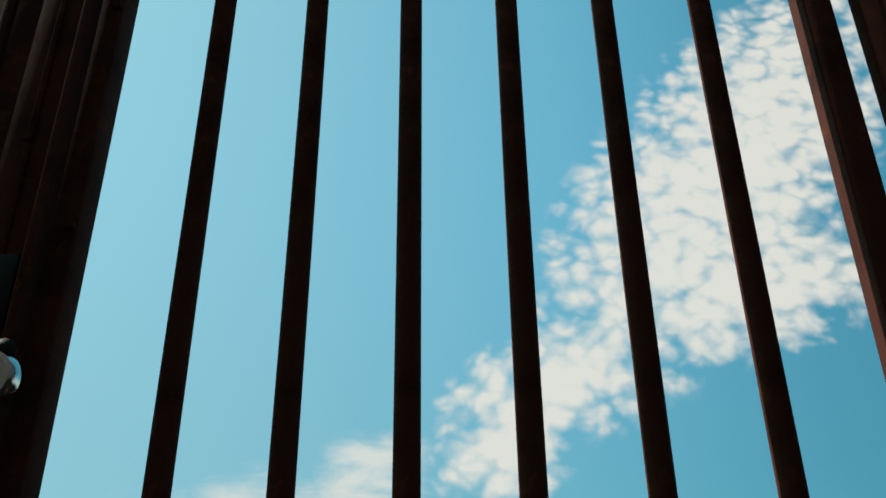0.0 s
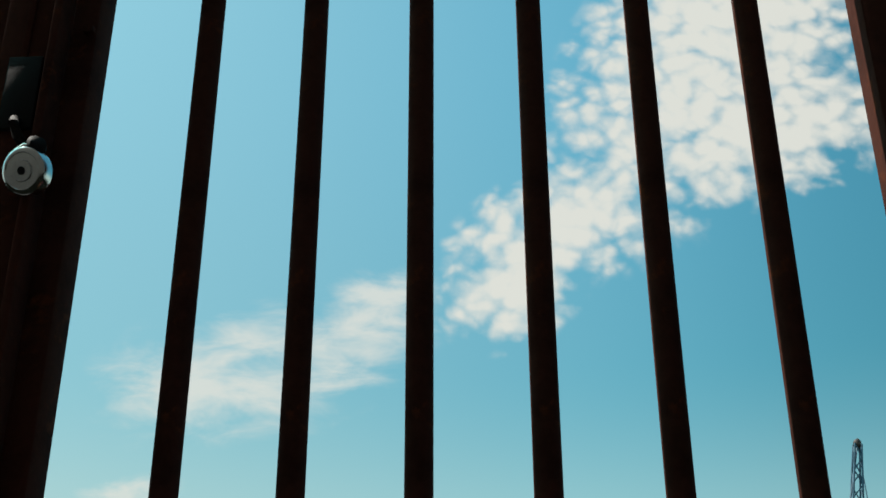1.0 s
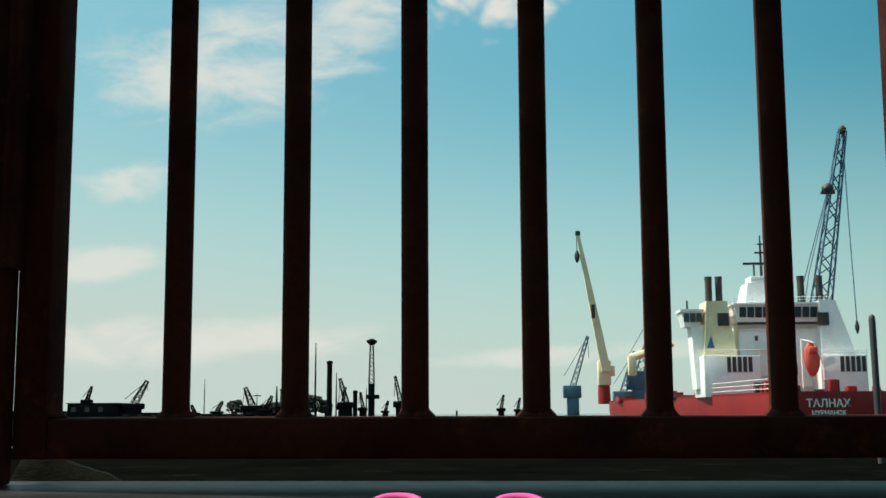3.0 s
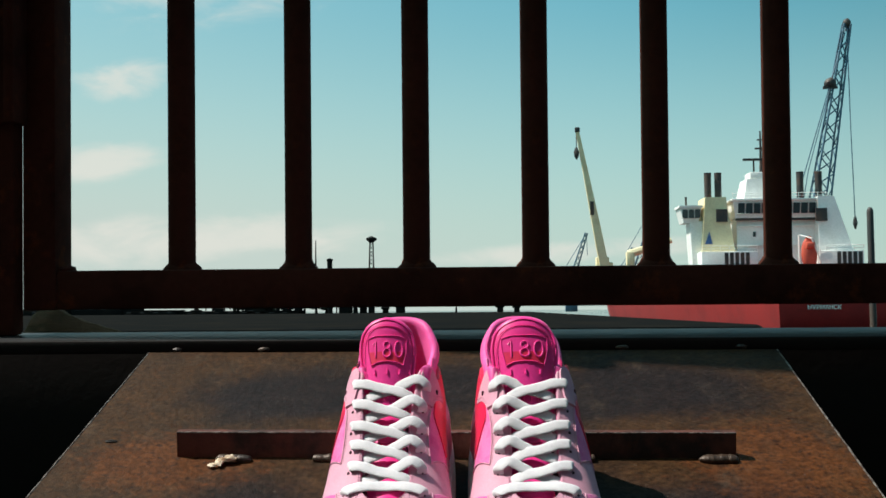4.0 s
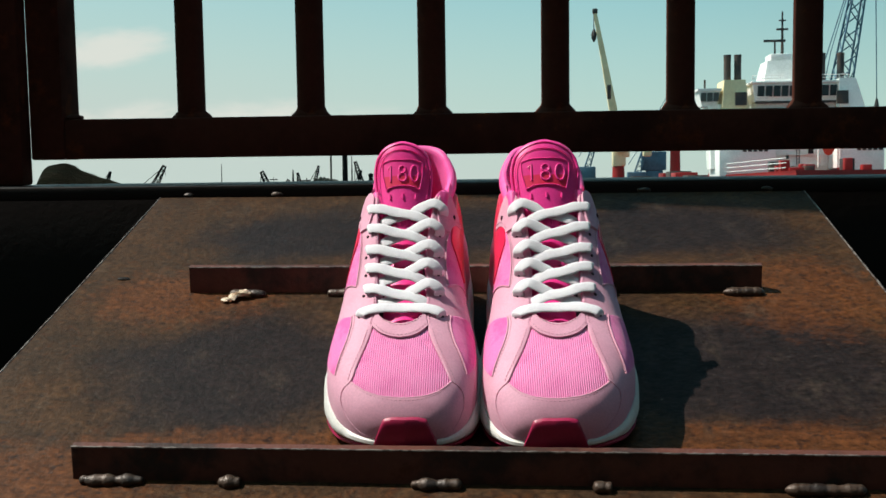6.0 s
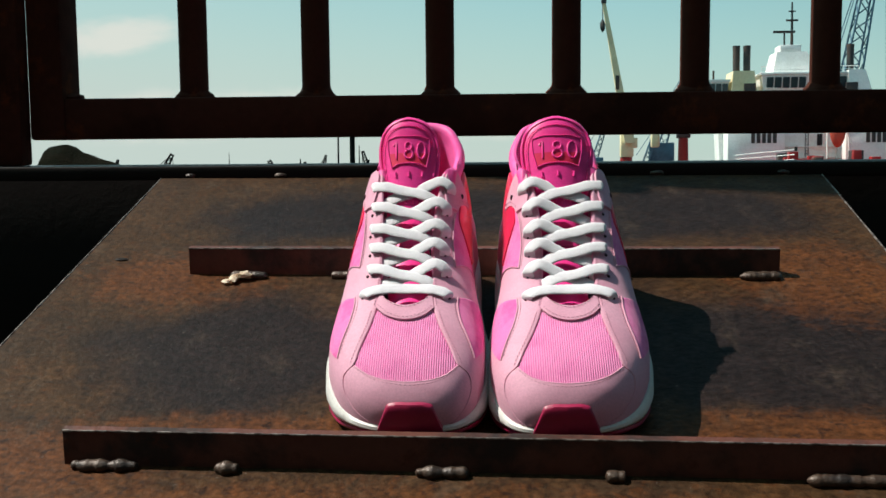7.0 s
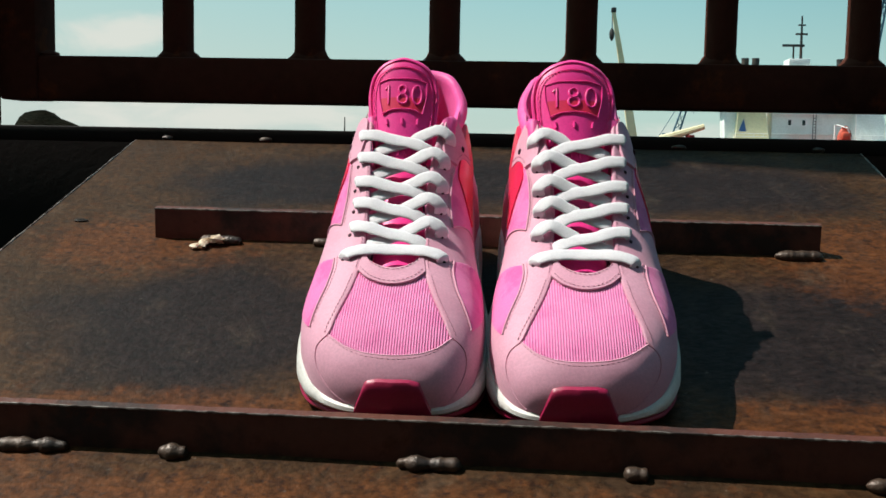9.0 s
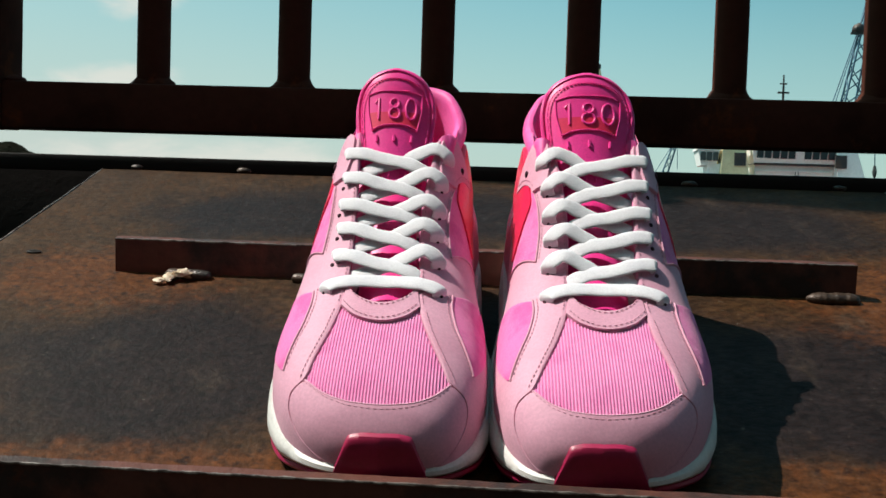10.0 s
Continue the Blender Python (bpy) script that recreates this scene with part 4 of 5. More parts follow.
    arch = [(0.838, -0.60), (0.847, -0.3), (0.850, 0.0), (0.847, 0.3), (0.838, 0.60)]
    waist = [(0.882, -0.66), (0.882, -0.33), (0.882, 0.0), (0.882, 0.33), (0.882, 0.66)]
    crest = [(0.926, -0.70), (0.931, -0.35), (0.933, 0.0), (0.931, 0.35), (0.926, 0.70)]
    part("label_lower", tongue_patch(arch, waist, 0.0050), RED_MATT, tongue, "coral red lower half of an embossed label")
    part("label_upper", tongue_patch(waist, crest, 0.0050), TONGUE, tongue)
    outline = [(0.838, -0.60), (0.850, 0.0), (0.838, 0.60), (0.882, 0.67), (0.926, 0.70), (0.933, 0.0), (0.926, -0.70), (0.882, -0.67), (0.838, -0.60)]
    for a, b in zip(outline, outline[1:]):
        bend = ((a[0] + b[0]) / 2 + (0.004 if abs(a[1] - b[1]) > 0.3 else 0), (a[1] + b[1]) / 2)
        part("label_rim", tongue_line([a, bend, b], 0.0051, 0.00055, 6, 12), TONGUE, tongue)
    # embossed number: hollow outlined digits, two-toned like the label
    digits = {"1": [[(-0.35, 0.62), (0.05, 1.0), (0.05, -1.0)]],
              "8": [[(math.sin(a) * 0.50, 0.50 + math.cos(a) * 0.46) for a in [math.pi * 2 * k / 14 for k in range(15)]],
                    [(math.sin(a) * 0.62, -0.48 + math.cos(a) * 0.52) for a in [math.pi * 2 * k / 14 for k in range(15)]]],
              "0": [[(math.sin(a) * 0.60, math.cos(a)) for a in [math.pi * 2 * k / 18 for k in range(19)]]]}
    for ch, qc in (("1", -0.42), ("8", 0.0), ("0", 0.42)):
        bm = bmesh.new()
        for stroke in digits[ch]:
            run = [tongue_point(0.8895 + v * 0.0255, (qc + u * 0.22 ) * side, 0.0049) for u, v in stroke]
            tube(bm, run, 0.0009, 8)
        part("digit", bm, TONGUE, tongue)
    for q in (-0.48, 0.0, 0.48):
        part("emboss_bar", tongue_line([(0.806, q), (0.814, q), (0.822, q)], 0.0049, 0.0009, 6, 6), TONGUE, tongue)
    for q in (-0.45, -0.15, 0.15, 0.45):
        part("emboss_bar", tongue_line([(0.712, q), (0.719, q), (0.726, q * 0.9)], 0.0049, 0.0008, 6, 6), TONGUE, tongue)
    # lace loop in the middle of the tongue
    part("lace_loop", boxed(-0.008, 0.008, -0.003, 0.003, -0.0008, 0.0012, bevel=0.0006), SATIN, tongue, m=Matrix.Translation(tongue_point(0.50, 0, 0.0056)) @ Matrix.Rotation(radians(32), 4, "X"))

    # laces, flat ribbons that follow the upper
    rows = [0.0960, 0.1160, 0.1340, 0.1500, 0.1680, 0.1870]
    reach = [0.325, 0.320, 0.332, 0.365, 0.400, 0.470]
    edge_at = spline_table(list(zip(rows, reach)))

    def ribbon(way, w=0.0047, th=0.0010):
        fy, fa, fl = (spline_table([(float(k), p[c]) for k, p in enumerate(way)]) for c in range(3))
        n = (len(way) - 1) * 6
        pts, ups = [], []
        for k in range(n + 1):
            y, a, lf = fy(k / 6), fa(k / 6), fl(k / 6)
            # the ribbon spans the open throat from edge to edge, a little bowed
            e = edge_at(y)
            f = min(1.0, abs(a) / e)
            rim = last(y, -e).lerp(last(y, e), 0.5)
            slope = (last(y + 0.004, e).z - last(y - 0.004, e).z) / 0.008
            span = Vector((0, -slope, 1)).normalized()
            out = last_normal(y, math.copysign(max(abs(a), e), a or 1))
            up = span.lerp(out, 0.75 * f ** 3).normalized()
            z = rim.z + 0.0018 * (1 - f * f) if abs(a) <= e else last(y, a).z
            pts.append(Vector((last(y, a).x, y, z)) + up * lf)
            ups.append(up)
        rings = []
        for k, p in enumerate(pts):
            d = (pts[min(k + 1, n)] - pts[max(k - 1, 0)]).normalized()
            wide = ups[k].cross(d).normalized()
            nrm = d.cross(wide).normalized()
            ww = w * (0.72 if k in (0, n) else 0.93 if k in (1, n - 1) else 1 + 0.04 * math.sin(k * 1.3 + p.y * 300))
            ring = []
            for j in range(14):
                a = 2 * math.pi * j / 14
                q = p + wide * math.copysign(abs(math.cos(a)) ** 0.6, math.cos(a)) * ww + nrm * math.sin(a) * th
                ring.append((q.x * side, q.y, q.z))
            rings.append(ring)
        return loft(bmesh.new(), rings)

    y0, a0 = rows[0], reach[0]
    part("lace", ribbon([(y0 - 0.0050, -a0 * 1.05, 0.0004), (y0 - 0.0035, -a0 * 1.00, 0.0040), (y0 - 0.0010, -a0 * 0.60, 0.0046), (y0, 0, 0.0034), (y0 - 0.0010, a0 * 0.60, 0.0046), (y0 - 0.0035, a0 * 1.00, 0.0040), (y0 - 0.0050, a0 * 1.05, 0.0004)]), LACE, s, "white cotton lace")
    for k in range(1, 6):
        y1, a1, yl, al = rows[k], reach[k], rows[k - 1], reach[k - 1]
        dy = y1 - yl
        # the outer end lies straight across the top, the inner one arches under it
        part("lace", ribbon([(y1 - 0.0010, a1 * 1.04, 0.0004), (y1 - 0.0008, a1 * 1.00, 0.0044), (y1 - dy * 0.12, a1 * 0.62, 0.0050), (y1 - dy * 0.34, a1 * 0.15, 0.0040), (y1 - dy * 0.52, -al * 0.28, 0.0034), (y1 - dy * 0.70, -al * 0.62, 0.0012), (y1 - dy * 0.76, -al * 0.78, -0.0014)]), LACE, s, "white cotton lace")
        part("lace", ribbon([(y1 - 0.0050, -a1 * 1.06, 0.0004), (y1 - 0.0030, -a1 * 1.03, 0.0050), (y1 + 0.0010, -a1 * 0.72, 0.0074), (y1 - dy * 0.16, -a1 * 0.30, 0.0042), (y1 - dy * 0.46, al * 0.10, 0.0012), (y1 - dy * 0.66, al * 0.50, 0.0004), (y1 - dy * 0.74, al * 0.70, -0.0020)]), LACE, s, "white cotton lace")
    for k in range(6):
        for sg in (-1, 1):
            part("eyelet", blob(bmesh.new(), upper(rows[k] - 0.0045, sg * reach[k] * 1.07, 0.0012, side), (0.0014, 0.0018, 0.0014), 1, 8, 0.0), DARK, s)
    return s


sneaker(-1, SLOPE @ pose(0.0240, 0.0205, 0.0, 0, 0, 0.5), "pink sneaker with white laces, toe against a cleat, beside its pair", 0.98, 0.007)
sneaker(1, SLOPE @ pose(0.1412, 0.0200, 0.0, 0, 0, 2.2), "pink sneaker with white laces, casting a shadow on the plate", 1.16, 0.0)

# ---- ship ----


def prism(bm, bottom, top):
    return loft(bm, [bottom, top])


def rect(x0, x1, y0, y1, z):
    return [(x0, y0, z), (x1, y0, z), (x1, y1, z), (x0, y1, z)]


ship = thing("cargo_ship", Matrix.Identity(4), "red-hulled cargo ship with white superstructure and twin funnels", "ship")
hull = bmesh.new()
C, SN = math.cos(radians(6)), math.sin(radians(6))


def along_ship(x, y):
    """From ship axes (x to starboard, y forward from the port quarter) to the harbour."""
    return (40.8 + x * C - y * SN, 150 + x * SN + y * C)


def ship_ring(pts, z):
    return [(*along_ship(x, y), z) for x, y in pts]


PLAN = [(0, 0), (25, 0), (25.5, 20), (25.5, 110), (20, 138), (12.5, 152), (5, 138), (-0.5, 110), (-0.5, 20)]
loft(hull, [ship_ring([(12.5 + (x - 12.5) * 0.93, 2 + y * 0.97) for x, y in PLAN], -3.2), ship_ring(PLAN, 0.4), ship_ring(PLAN, 2.6)])
part("hull", hull, HULL, ship, "red painted hull")
rail = bmesh.new()
loft(rail, [ship_ring(PLAN, 2.55), ship_ring([(12.5 + (x - 12.5) * 1.006, y) for x, y in PLAN], 2.95)])
part("bulwark", rail, HULL, ship)


def text(name, body, size, m, mat, parent):
    cu = bpy.data.curves.new(name, "FONT")
    cu.body, cu.size, cu.align_x, cu.extrude, cu.offset = body, size, "CENTER", 0.02, 0.02
    tmp = bpy.data.objects.new(name, cu)
    me = bpy.data.meshes.new_from_object(tmp)
    bpy.data.objects.remove(tmp)
    me.materials.clear()
    me.materials.append(mat)
    ob = new(name, me)
    ob.parent = parent
    ob.matrix_basis = m
    return ob


nx, ny = along_ship(6.6, -0.06)
text("ship_name", "ТАЛНАХ", 1.55, pose(nx, ny, 0.75, 90, 0, 6), LETTER, ship)
text("port_name", "МУРМАНСК", 0.85, pose(nx, ny, -0.35, 90, 0, 6), LETTER, ship)


def ship_box(name, x0, x1, y0, y1, z0, z1, mat, label="", bevel=0.0):
    return part(name, boxed(x0, x1, y0, y1, z0, z1, bevel=bevel), mat, ship, label)


Y = 185.0
# main block, stepped
ship_box("deckhouse", 43.2, 58.6, Y, Y + 12, 2.6, 16.6, WHITE, "white deckhouse", 0.15)
part("bridge", prism(bmesh.new(), rect(42.8, 57.9, Y - 1.0, Y + 9, 15.6), rect(42.3, 58.4, Y - 1.6, Y + 9, 18.6)), WHITE, ship, "white wheelhouse")
ship_box("bridge_roof", 42.0, 58.7, Y - 1.9, Y + 9.5, 18.6, 19.0, WHITE, bevel=0.1)
for k in range(11):
    if k == 5:
        continue
    x = 43.2 + k * 1.36
    w = part("bridge_window", prism(bmesh.new(), rect(x, x + 1.1, Y - 1.50, Y - 1.0, 16.4), rect(x, x + 1.1, Y - 1.80, Y - 1.3, 18.2)), GLASS, ship)
part("upper_house", prism(bmesh.new(), rect(44.6, 52.5, Y, Y + 7, 19.0), rect(45.4, 50.5, Y + 0.8, Y + 6, 22.8)), WHITE, ship)
ship_box("radar_house", 46.0, 49.6, Y + 1, Y + 5, 22.8, 24.0, WHITE, bevel=0.1)
mast = bmesh.new()
tube(mast, [(48.2, Y + 2, 24), (48.2, Y + 2, 31.5)], [0.28, 0.14], 8)
tube(mast, [(46.8, Y + 1.5, 24), (46.8, Y + 1.5, 26.2)], 0.16, 8)
box(mast, 44.9, 48.6, Y + 1.3, Y + 1.7, 26.1, 26.5)
box(mast, 47.2, 49.2, Y + 1.8, Y + 2.2, 28.2, 28.5)
box(mast, 47.6, 48.8, Y + 1.8, Y + 2.2, 29.8, 30.0)
part("radar_mast", mast, SOOT_SHADE, ship, "dark radar mast")
for x0, x1, t0, t1, px, mat in ((36.3, 42.6, 37.4, 41.0, (38.3, 40.1), CREAM), (56.6, 63.4, 56.8, 59.6, (54.4, 57.6), WHITE)):
    f = part("funnel", prism(bmesh.new(), rect(x0, x1, Y - 3, Y + 5, 6.5), rect(t0, t1, Y - 2, Y + 4, 19.3)), mat, ship, "cream funnel casing" if mat is CREAM else "white funnel casing")
    vx = 40.1 if mat is CREAM else 57.2
    part("vent", boxed(vx - 0.95, vx + 0.95, Y - 2.75, Y - 2.2, 14.9, 17.1), SOOT_SHADE, f, "dark louvred vent")
    for p in px:
        pipe = bmesh.new()
        tube(pipe, [(p, Y, 18.8), (p, Y, 22.6), (p, Y, 23.8)], [0.62, 0.62, 0.66], 12)
        part("exhaust_pipe", pipe, SOOT_SHADE, f, "sooty exhaust pipe")
emblem = bmesh.new()
loft(emblem, [[(37.0, Y - 3.10, 11.0), (38.3, Y - 3.10, 11.0), (37.8, Y - 2.98, 13.2)], [(37.0, Y - 3.2, 11.0), (38.3, Y - 3.2, 11.0), (37.8, Y - 3.08, 13.2)]])
part("emblem", emblem, BLUE, ship, "blue triangle emblem")
# bridge wing tower
part("wing_tower", prism(bmesh.new(), rect(35.4, 36.9, Y - 1, Y + 3, 4), rect(34.8, 37.2, Y - 1.2, Y + 3, 15.2)), WHITE, ship)
part("wing_cab", prism(bmesh.new(), rect(33.7, 36.3, Y - 1.3, Y + 3, 14.9), rect(33.1, 36.8, Y - 1.7, Y + 3, 17.5)), WHITE, ship)
ship_box("wing_cab_roof", 32.9, 37.0, Y - 1.9, Y + 3, 17.5, 17.9, WHITE)
for k in range(3):
    ship_box("bridge_window", 33.5 + k * 1.08, 34.4 + k * 1.08, Y - 1.75, Y - 1.3, 15.7, 17.2, GLASS)
ship_box("wing_mast", 34.3, 34.6, Y, Y + 0.3, 17.9, 19.6, SOOT_SHADE)
# lower wings with their vent louvres
ship_box("lower_house", 36.0, 45.5, Y - 5, Y + 4, 2.6, 9.6, WHITE, bevel=0.1)
ship_box("lower_house", 55.6, 63.4, Y - 5, Y + 4, 2.6, 9.6, WHITE, bevel=0.1)
for x0, n in ((39.9, 5), (58.9, 5)):
    for k in range(n):
        ship_box("louvre", x0 + k * 0.9, x0 + k * 0.9 + 0.62, Y - 5.12, Y - 4.8, 6.8, 9.4, SOOT_SHADE)
for z in (12.4, 9.0, 5.6):
    for x in (46.0, 48.4):
        ship_box("porthole", x, x + 0.5, Y - 0.10, Y + 0.1, z, z + 0.9, GLASS)
for z in (4.4, 6.3, 10.8, 14.2):
    ship_box("deck_edge", 43.0, 58.8, Y - 0.45, Y, z, z + 0.16, WHITE)
for z, x0, x1 in ((19.0, 42.2, 58.5), (15.4, 42.6, 45.0), (9.6, 36.0, 45.5), (9.6, 55.6, 63.4)):
    rl = bmesh.new()
    for dz in (0.45, 0.95):
        tube(rl, [(x0, Y - 5.0 if z < 10 else Y - 1.8, z + dz), (x1, Y - 5.0 if z < 10 else Y - 1.8, z + dz)], 0.05, 5)
    for k in range(int((x1 - x0) / 1.5) + 1):
        x = x0 + (x1 - x0) * k / int((x1 - x0) / 1.5)
        tube(rl, [(x, Y - 5.0 if z < 10 else Y - 1.8, z), (x, Y - 5.0 if z < 10 else Y - 1.8, z + 0.95)], 0.05, 5)
    part("railing", rl, WHITE, ship)
for x, z0, z1 in ((50.4, 4.6, 14.4), (43.9, 4.6, 9.4)):
    ld = bmesh.new()
    for dx in (-0.25, 0.25):
        tube(ld, [(x + dx, Y - 0.35, z0), (x + dx, Y - 0.35, z1)], 0.06, 5)
    for k in range(int((z1 - z0) / 0.5)):
        tube(ld, [(x - 0.25, Y - 0.35, z0 + k * 0.5), (x + 0.25, Y - 0.35, z0 + k * 0.5)], 0.04, 4)
    part("ladder", ld, SOOT_SHADE, ship)
# Dark strip painted in as the shade below the bridge overhang.
ship_box("bridge_shade_strip", 43.0, 58.0, Y - 1.1, Y - 0.05, 15.3, 15.62, SOOT_SHADE)
ship_box("door", 47.6, 48.5, Y - 0.12, Y + 0.05, 2.9, 5.0, SOOT_SHADE)
ship_box("door", 52.2, 53.1, Y - 0.12, Y + 0.05, 6.5, 8.5, GLASS)
# deck rails
for z in (3.4, 4.1, 4.8):
    part("handrail", tube(bmesh.new(), [(*along_ship(-0.4, 3), z), (*along_ship(-0.4, 34), z)], 0.06, 6), WHITE, ship)
rng = random.Random(8)
for k in range(22):
    x, y = rng.uniform(1, 24), rng.uniform(3, 24)
    gx, gy = along_ship(x, y)
    w = rng.uniform(0.4, 1.1)
    part("deck_gear", boxed(gx - w, gx + w, gy - w, gy + w, 2.5, 2.9 + rng.uniform(0.3, 1.9), bevel=0.1), HULL if k % 3 else SOOT_SHADE, ship)
# cargo gear forward on the deck
for k in range(9):
    x, y = rng.uniform(1, 6), 46 + k * 9.0
    gx, gy = along_ship(x, y)
    part("hatch_coaming", boxed(gx - 2.2, gx + 2.2, gy - 3, gy + 3, 2.4, 3.2 + rng.uniform(0, 1.6), bevel=0.1), SOOT_SHADE if k % 2 else HULL, ship)

# lifeboat on its davit
life = thing("lifeboat", pose(53.9, Y - 6.0, 9.0) @ Matrix.Diagonal((0.82, 0.9, 0.9, 1)), "orange enclosed lifeboat on a white davit", "lifeboat")
lb = bmesh.new()
rings = []
for k in range(13):
    f = k / 12
    r = math.sin(math.pi * (0.04 + 0.92 * f)) ** 0.55
    rings.append([(math.cos(2 * math.pi * j / 16) * 1.65 * r, (f - 0.5) * 2.6, math.sin(2 * math.pi * j / 16) * 2.0 * r + (f - 0.5) * -5.0) for j in range(16)])
part("hull", loft(lb, rings), ORANGE, life, m=pose(0, 0, 0, -20, 0, 0))
part("canopy", boxed(-0.9, 0.9, -1.3, 0.5, 0.9, 2.2, bevel=0.4), ORANGE, life)
dv = bmesh.new()
tube(dv, [(-1.7, 0.5, 3.6), (0.2, -1.0, 2.9), (2.6, -1.0, -2.8)], 0.16, 6)
tube(dv, [(-1.9, 0.5, 3.6), (-1.9, 0.5, -5.5)], 0.16, 6)
tube(dv, [(2.4, 0.8, 3.4), (2.6, 0.8, -5.5)], 0.14, 6)
part("davit", dv, WHITE, life, "white davit frame")

# ---- cranes ----


def lattice(bm, p, q, w0, w1, n, r=0.22):
    """Four chords with diagonals from p to q."""
    p, q = Vector(p), Vector(q)
    d = (q - p).normalized()
    s = d.cross(Vector((0, 1, 0))).normalized()
    u = s.cross(d).normalized()
    corners = []
    for k in range(n + 1):
        f = k / n
        w = (w0 + (w1 - w0) * f) / 2
        c = p.lerp(q, f)
        corners.append([c + s * w * a + u * w * b for a, b in ((-1, -1), (1, -1), (1, 1), (-1, 1))])
    for j in range(4):
        tube(bm, [corners[0][j], corners[-1][j]], r, 5)
    for k in range(n):
        for j in range(4):
            a, b = (j, (j + 1) % 4) if k % 2 else ((j + 1) % 4, j)
            tube(bm, [corners[k][a], corners[k + 1][b]], r * 0.6, 4)
    return bm


blue_crane = thing("harbour_crane", pose(79, 260, -0.8), "tall blue lattice jib crane behind the ship", "crane")
LOC = Vector((79, 260, -0.8))
jib_foot, jib_head = Vector((79.2, 260, 16)) - LOC, Vector((88.8, 260, 70.2)) - LOC
part("jib", lattice(bmesh.new(), jib_foot, jib_head, 4.6, 1.6, 16, 0.26), STEELBLUE, blue_crane)
hd = bmesh.new()
blob(hd, jib_head + Vector((0, 0, 0.3)), (1.0, 0.8, 1.2), 2, 10, 0.1)
part("head_sheave", hd, SOOT_SHADE, blue_crane)
mc = bmesh.new()
blob(mc, Vector((84.0, 259, 55.2)) - LOC, (1.5, 1.2, 1.4), 5, 12, 0.25)
box(mc, 3.2, 6.6, -1.6, -0.8, 54.6, 55.2)
part("sheave_block", mc, SOOT_SHADE, blue_crane)
cb = bmesh.new()
hook = Vector((89.4, 260, 19.0)) - LOC
tube(cb, [jib_head, Vector((89.0, 260, 45)) - LOC, hook + Vector((0, 0, 3))], 0.13, 4)
tube(cb, [Vector((84.0, 259, 55)) - LOC, Vector((77.0, 262, 30)) - LOC, Vector((74, 262, 18)) - LOC], 0.14, 4)
tube(cb, [jib_head, Vector((84.0, 259, 55)) - LOC], 0.14, 4)
tube(cb, [jib_head + Vector((-0.5, 0, -2)), Vector((79.0, 262, 34)) - LOC, Vector((76, 262, 18)) - LOC], 0.12, 4)
part("cable", cb, STEELBLUE, blue_crane)
hk = bmesh.new()
tube(hk, [hook + Vector((0, 0, 3.2)), hook + Vector((0, 0, 1.6)), hook + Vector((0, 0, 0.9)), hook], [0.25, 0.6, 0.45, 0.15], 8)
part("hook_block", hk, SOOT_SHADE, blue_crane)
part("slewing_house", boxed(-5, 4, -3, 5, 10.5, 18, bevel=0.4), STEELBLUE, blue_crane)
part("tower", boxed(-2.5, 2.5, -2, 3, 0, 10.6), STEELBLUE, blue_crane)

deck_crane = thing("deck_crane", pose(30.35, 290, 2.4) @ Matrix.Scale(1.26, 4), "cream ship's crane with raised tapering jib", "crane")
pd = bmesh.new()
tube(pd, [(0, 0, 0), (0, 0, 4.0)], [1.4, 1.3], 14)
part("pedestal", pd, HULL, deck_crane, "red pedestal")
hs = bmesh.new()
box(hs, -1.3, 1.5, -1.2, 1.4, 4.0, 9.4, bevel=0.3)
box(hs, 0.8, 2.3, -1.4, 0.4, 6.0, 8.2, bevel=0.2)
part("crane_house", hs, CREAM, deck_crane)
jb = bmesh.new()
loft(jb, [[(x + a * w, -1.3 + b * w, z) for a, b in ((-1, -1), (1, -1), (1, 1), (-1, 1))] for x, z, w in ((0.4, 7.0, 0.95), (-1.2, 16, 0.85), (-3.0, 26, 0.62), (-5.1, 37.4, 0.36))])
part("jib", jb, CREAM, deck_crane)
part("jib_slot", boxed(-2.55, -1.75, -2.2, -2.0, 18.5, 21.5), SOOT_SHADE, deck_crane)
hk = bmesh.new()
tube(hk, [(-5.3, -1.3, 37.2), (-5.3, -1.3, 33.4)], 0.10, 5)
tube(hk, [(-5.3, -1.3, 33.6), (-5.3, -1.3, 32.6), (-5.3, -1.3, 31.6), (-5.3, -1.3, 30.9)], [0.2, 0.6, 0.5, 0.15], 8)
box(hk, -5.6, -4.5, -1.8, -0.9, 36.9, 38.0, bevel=0.2)
part("hook_block", hk, SOOT_SHADE, deck_crane)
folded = thing("deck_crane", pose(36.7, 232, 2.55), "cream ship's crane with lowered jib and dark red post", "crane")
fb = bmesh.new()
tube(fb, [(0, 0, 0), (0, 0, 10.5)], [1.2, 1.0], 12)
part("pedestal", fb, HULL, folded)
fj = bmesh.new()
tube(fj, [(-6.5, 0, 9.4), (-2, 0, 10.8), (3.0, 0, 12.4)], [0.9, 0.8, 0.6], 8)
box(fj, -7.0, -5.2, -1, 1, 5.5, 10.0, bevel=0.3)
part("jib", fj, CREAM, folded)
part("winch_gear", boxed(-1.4, 1.4, -1.2, 1.2, 7.5, 9.6, bevel=0.2), SOOT_SHADE, folded)


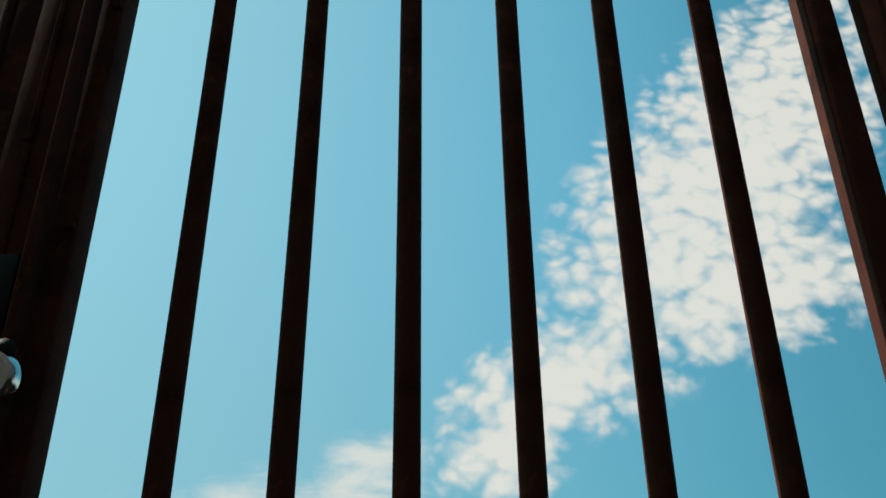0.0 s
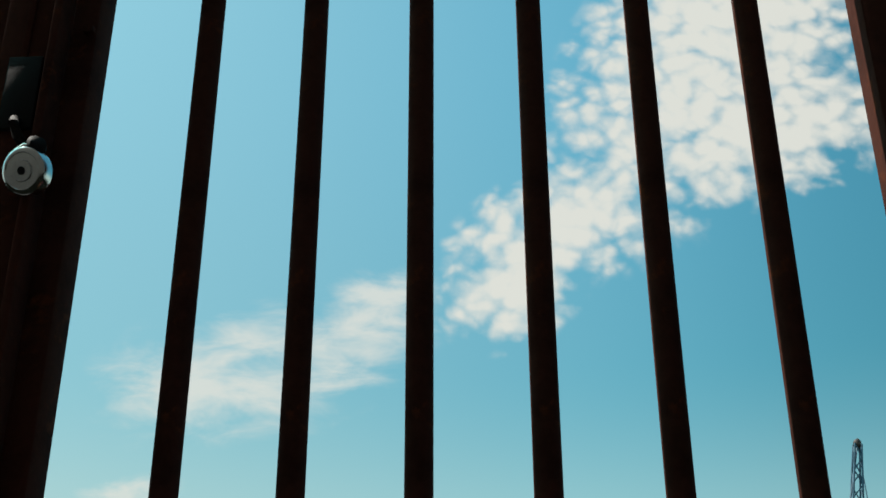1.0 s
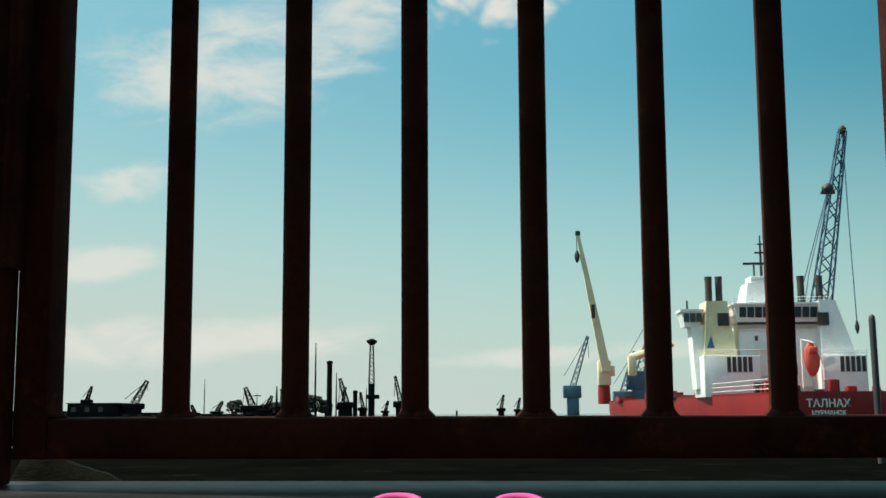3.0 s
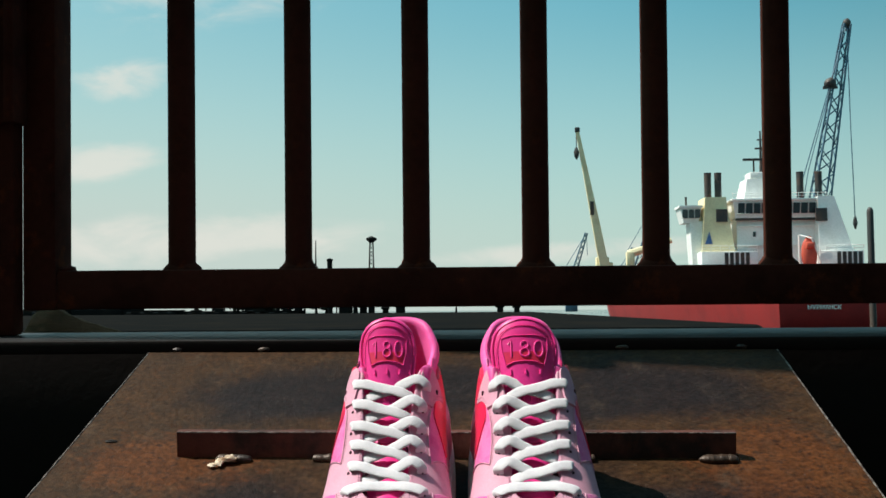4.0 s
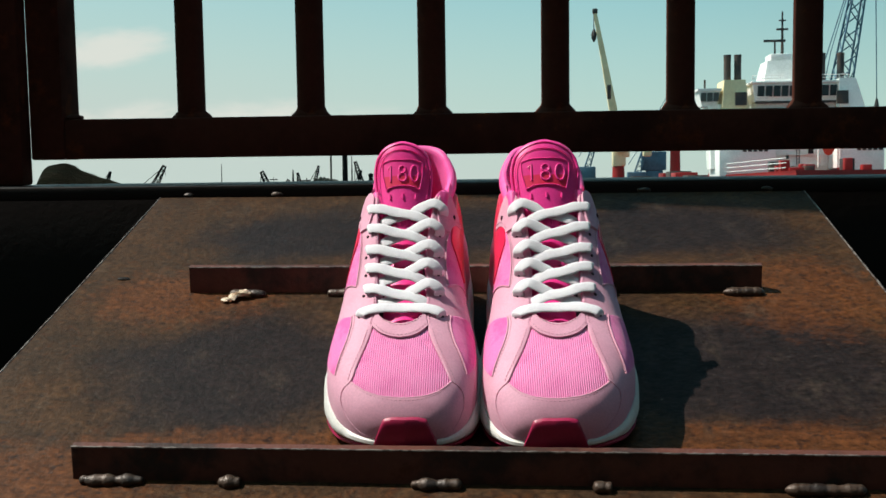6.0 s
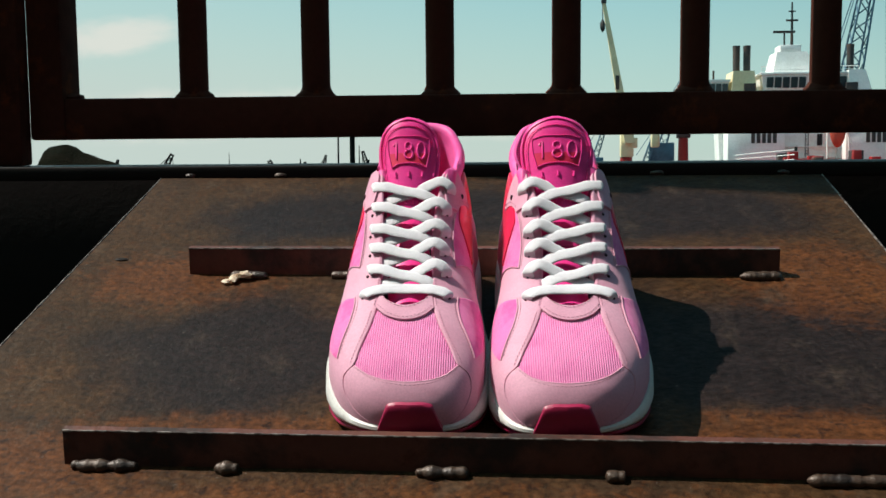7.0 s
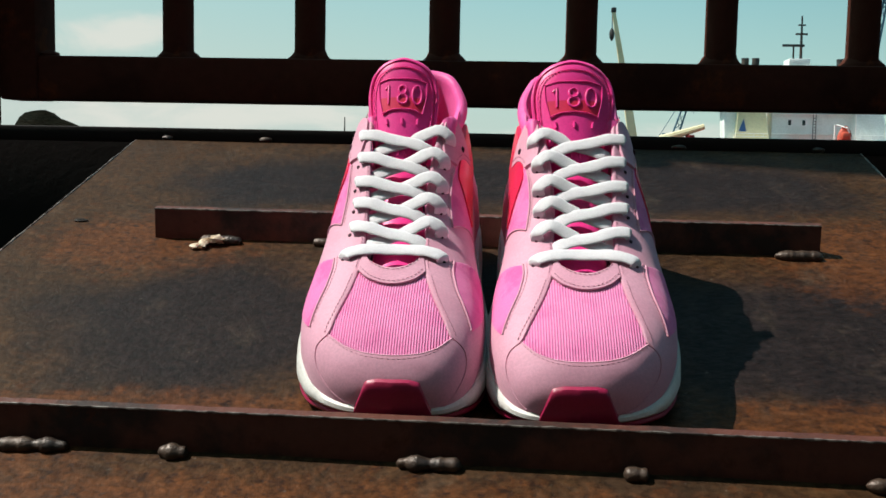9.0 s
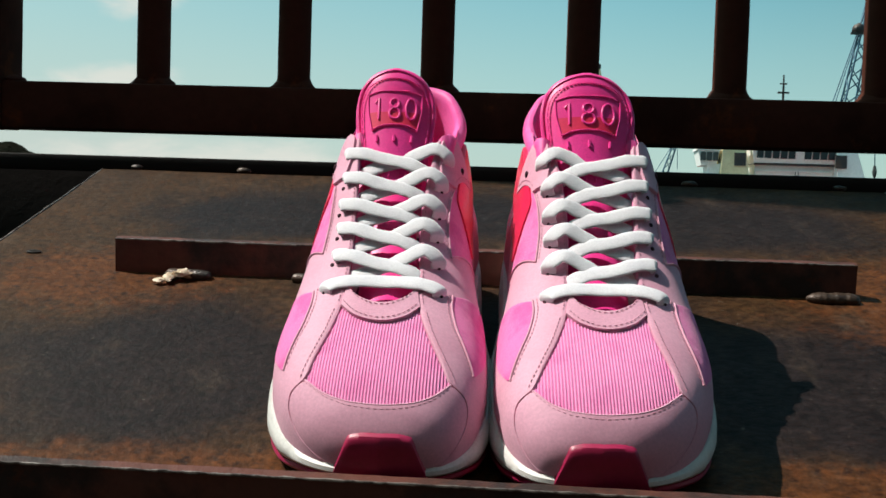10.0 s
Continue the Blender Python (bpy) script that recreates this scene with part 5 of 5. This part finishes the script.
def small_crane(x, y, z0, h, lean, mat, label, base=3.0):
    c = thing("quay_crane", pose(x, y, z0), label, "crane", "far cranes")
    bm = bmesh.new()
    box(bm, -base * 0.5, base * 0.5, -1.2, 1.2, 0, h * 0.22, bevel=0.2)
    box(bm, -base * 0.8, base * 0.7, -1.4, 1.4, h * 0.22, h * 0.38, bevel=0.3)
    part("house", bm, mat, c)
    part("jib", lattice(bmesh.new(), (0, 0, h * 0.36), (lean, 0, h), base * 0.45, base * 0.2, 9, 0.16), mat, c)
    cb = bmesh.new()
    tube(cb, [(lean, 0, h), (-base * 0.7, 0, h * 0.5)], 0.10, 4)
    tube(cb, [(lean, 0, h), (lean + 0.2, 0, h * 0.72)], 0.08, 4)
    part("cable", cb, mat, c)
    return c


small_crane(22.5, 300, -0.8, 22.5, 4.6, STEELBLUE, "blue-grey quay crane with a raised lattice jib", 3.4)
small_crane(41.5, 300, -0.8, 33, 6.5, STEELBLUE, "blue-grey quay crane with a raised lattice jib", 4.6)
small_crane(36.5, 298, -0.8, 18, 3.5, STEELBLUE, "small blue-grey quay crane beside the ship", 3.6)
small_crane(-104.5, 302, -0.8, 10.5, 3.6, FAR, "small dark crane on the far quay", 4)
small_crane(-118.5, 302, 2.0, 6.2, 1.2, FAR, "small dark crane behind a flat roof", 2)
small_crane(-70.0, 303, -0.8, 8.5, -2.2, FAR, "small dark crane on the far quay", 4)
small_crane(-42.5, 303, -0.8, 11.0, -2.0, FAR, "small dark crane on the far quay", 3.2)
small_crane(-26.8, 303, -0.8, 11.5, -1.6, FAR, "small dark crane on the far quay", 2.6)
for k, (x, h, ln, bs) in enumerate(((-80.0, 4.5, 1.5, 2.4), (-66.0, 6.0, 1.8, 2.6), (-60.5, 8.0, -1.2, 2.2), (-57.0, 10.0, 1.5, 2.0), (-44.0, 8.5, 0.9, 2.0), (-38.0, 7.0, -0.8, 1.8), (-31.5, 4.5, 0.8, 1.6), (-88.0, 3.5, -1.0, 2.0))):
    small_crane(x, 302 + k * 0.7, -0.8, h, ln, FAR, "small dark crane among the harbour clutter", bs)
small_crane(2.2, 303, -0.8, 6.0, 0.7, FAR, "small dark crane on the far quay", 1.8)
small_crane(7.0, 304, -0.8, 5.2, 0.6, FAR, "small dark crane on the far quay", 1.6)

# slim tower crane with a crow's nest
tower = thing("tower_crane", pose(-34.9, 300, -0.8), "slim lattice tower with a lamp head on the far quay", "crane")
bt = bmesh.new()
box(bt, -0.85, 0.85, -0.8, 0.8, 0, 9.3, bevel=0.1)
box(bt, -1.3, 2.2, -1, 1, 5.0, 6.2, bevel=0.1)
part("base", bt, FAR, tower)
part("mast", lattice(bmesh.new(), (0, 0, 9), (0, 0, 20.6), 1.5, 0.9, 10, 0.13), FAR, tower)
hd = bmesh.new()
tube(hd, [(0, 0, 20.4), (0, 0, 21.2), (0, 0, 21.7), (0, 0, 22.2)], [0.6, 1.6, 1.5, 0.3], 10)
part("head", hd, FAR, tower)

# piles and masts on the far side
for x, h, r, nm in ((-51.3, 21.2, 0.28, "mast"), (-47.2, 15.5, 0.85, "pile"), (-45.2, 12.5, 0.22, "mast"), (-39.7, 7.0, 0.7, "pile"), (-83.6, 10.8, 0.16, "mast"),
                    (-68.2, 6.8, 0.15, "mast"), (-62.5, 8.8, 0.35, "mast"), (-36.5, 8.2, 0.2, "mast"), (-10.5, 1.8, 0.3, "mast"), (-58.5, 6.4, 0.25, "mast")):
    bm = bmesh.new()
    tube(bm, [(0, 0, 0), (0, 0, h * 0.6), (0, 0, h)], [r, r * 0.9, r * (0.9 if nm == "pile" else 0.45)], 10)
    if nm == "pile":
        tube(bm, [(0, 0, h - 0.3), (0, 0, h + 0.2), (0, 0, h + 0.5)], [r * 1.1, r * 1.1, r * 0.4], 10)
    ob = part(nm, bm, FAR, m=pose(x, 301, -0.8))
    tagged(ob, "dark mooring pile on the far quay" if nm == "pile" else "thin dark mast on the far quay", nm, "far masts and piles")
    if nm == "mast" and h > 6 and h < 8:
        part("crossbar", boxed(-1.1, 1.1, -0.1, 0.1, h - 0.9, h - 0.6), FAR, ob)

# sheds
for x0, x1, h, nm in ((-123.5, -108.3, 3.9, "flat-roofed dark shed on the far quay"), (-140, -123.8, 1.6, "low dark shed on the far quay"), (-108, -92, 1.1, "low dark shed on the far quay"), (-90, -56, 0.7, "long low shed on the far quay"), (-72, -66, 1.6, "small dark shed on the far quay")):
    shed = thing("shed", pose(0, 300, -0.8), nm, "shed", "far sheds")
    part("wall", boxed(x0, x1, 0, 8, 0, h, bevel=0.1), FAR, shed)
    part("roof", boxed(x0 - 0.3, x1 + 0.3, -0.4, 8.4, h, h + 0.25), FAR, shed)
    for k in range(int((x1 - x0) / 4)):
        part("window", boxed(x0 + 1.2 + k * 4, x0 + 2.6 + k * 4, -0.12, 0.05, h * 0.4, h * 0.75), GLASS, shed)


def tree(x, h, w, seed):
    t = thing("tree", pose(x, 306, -0.8), "dark rounded tree on the far quay", "tree", "far trees")
    part("trunk", tube(bmesh.new(), [(0, 0, 0), (0.1, 0, h * 0.4), (0, 0, h * 0.7)], [0.4, 0.3, 0.1], 7), FAR, t)
    r = random.Random(seed)
    bm = bmesh.new()
    for k in range(170):
        a, f = r.uniform(0, 6.28), r.random() ** 0.5
        z = r.uniform(0.25, 1.0)
        k2 = math.sqrt(max(0.05, 1 - (2 * abs(z - 0.55)) ** 2))
        c = (math.cos(a) * f * w * k2, math.sin(a) * f * w * k2, z * h)
        s = r.uniform(0.22, 0.5)
        blob(bm, c, (s, s, s * 0.8), k, 5, 0.6)
    part("crown", bm, LEAF, t)


for x, h, w, sd in ((-75.5, 4.8, 2.8, 1), (-60.0, 5.6, 3.6, 2), (-55.5, 6.6, 3.6, 3), (-52.0, 5.8, 2.8, 4), (-64.5, 4.0, 3.0, 5), (-67.8, 3.4, 2.2, 6), (-49.0, 4.6, 2.0, 7)):
    tree(x, h, w, sd)

# steel tube standing on the near quay
pipe = part("bollard_tube", tube(bmesh.new(), [(0, 0, -1.05), (0, 0, 1.84), (0, 0, 1.90), (0, 0, 1.94), (0, 0, 1.955)], [0.066, 0.066, 0.058, 0.036, 0.006], 16), SOOT_SHADE, m=pose(7.74, 20, 0))
tagged(pipe, "black steel tube with rounded top standing at the quay", "post")
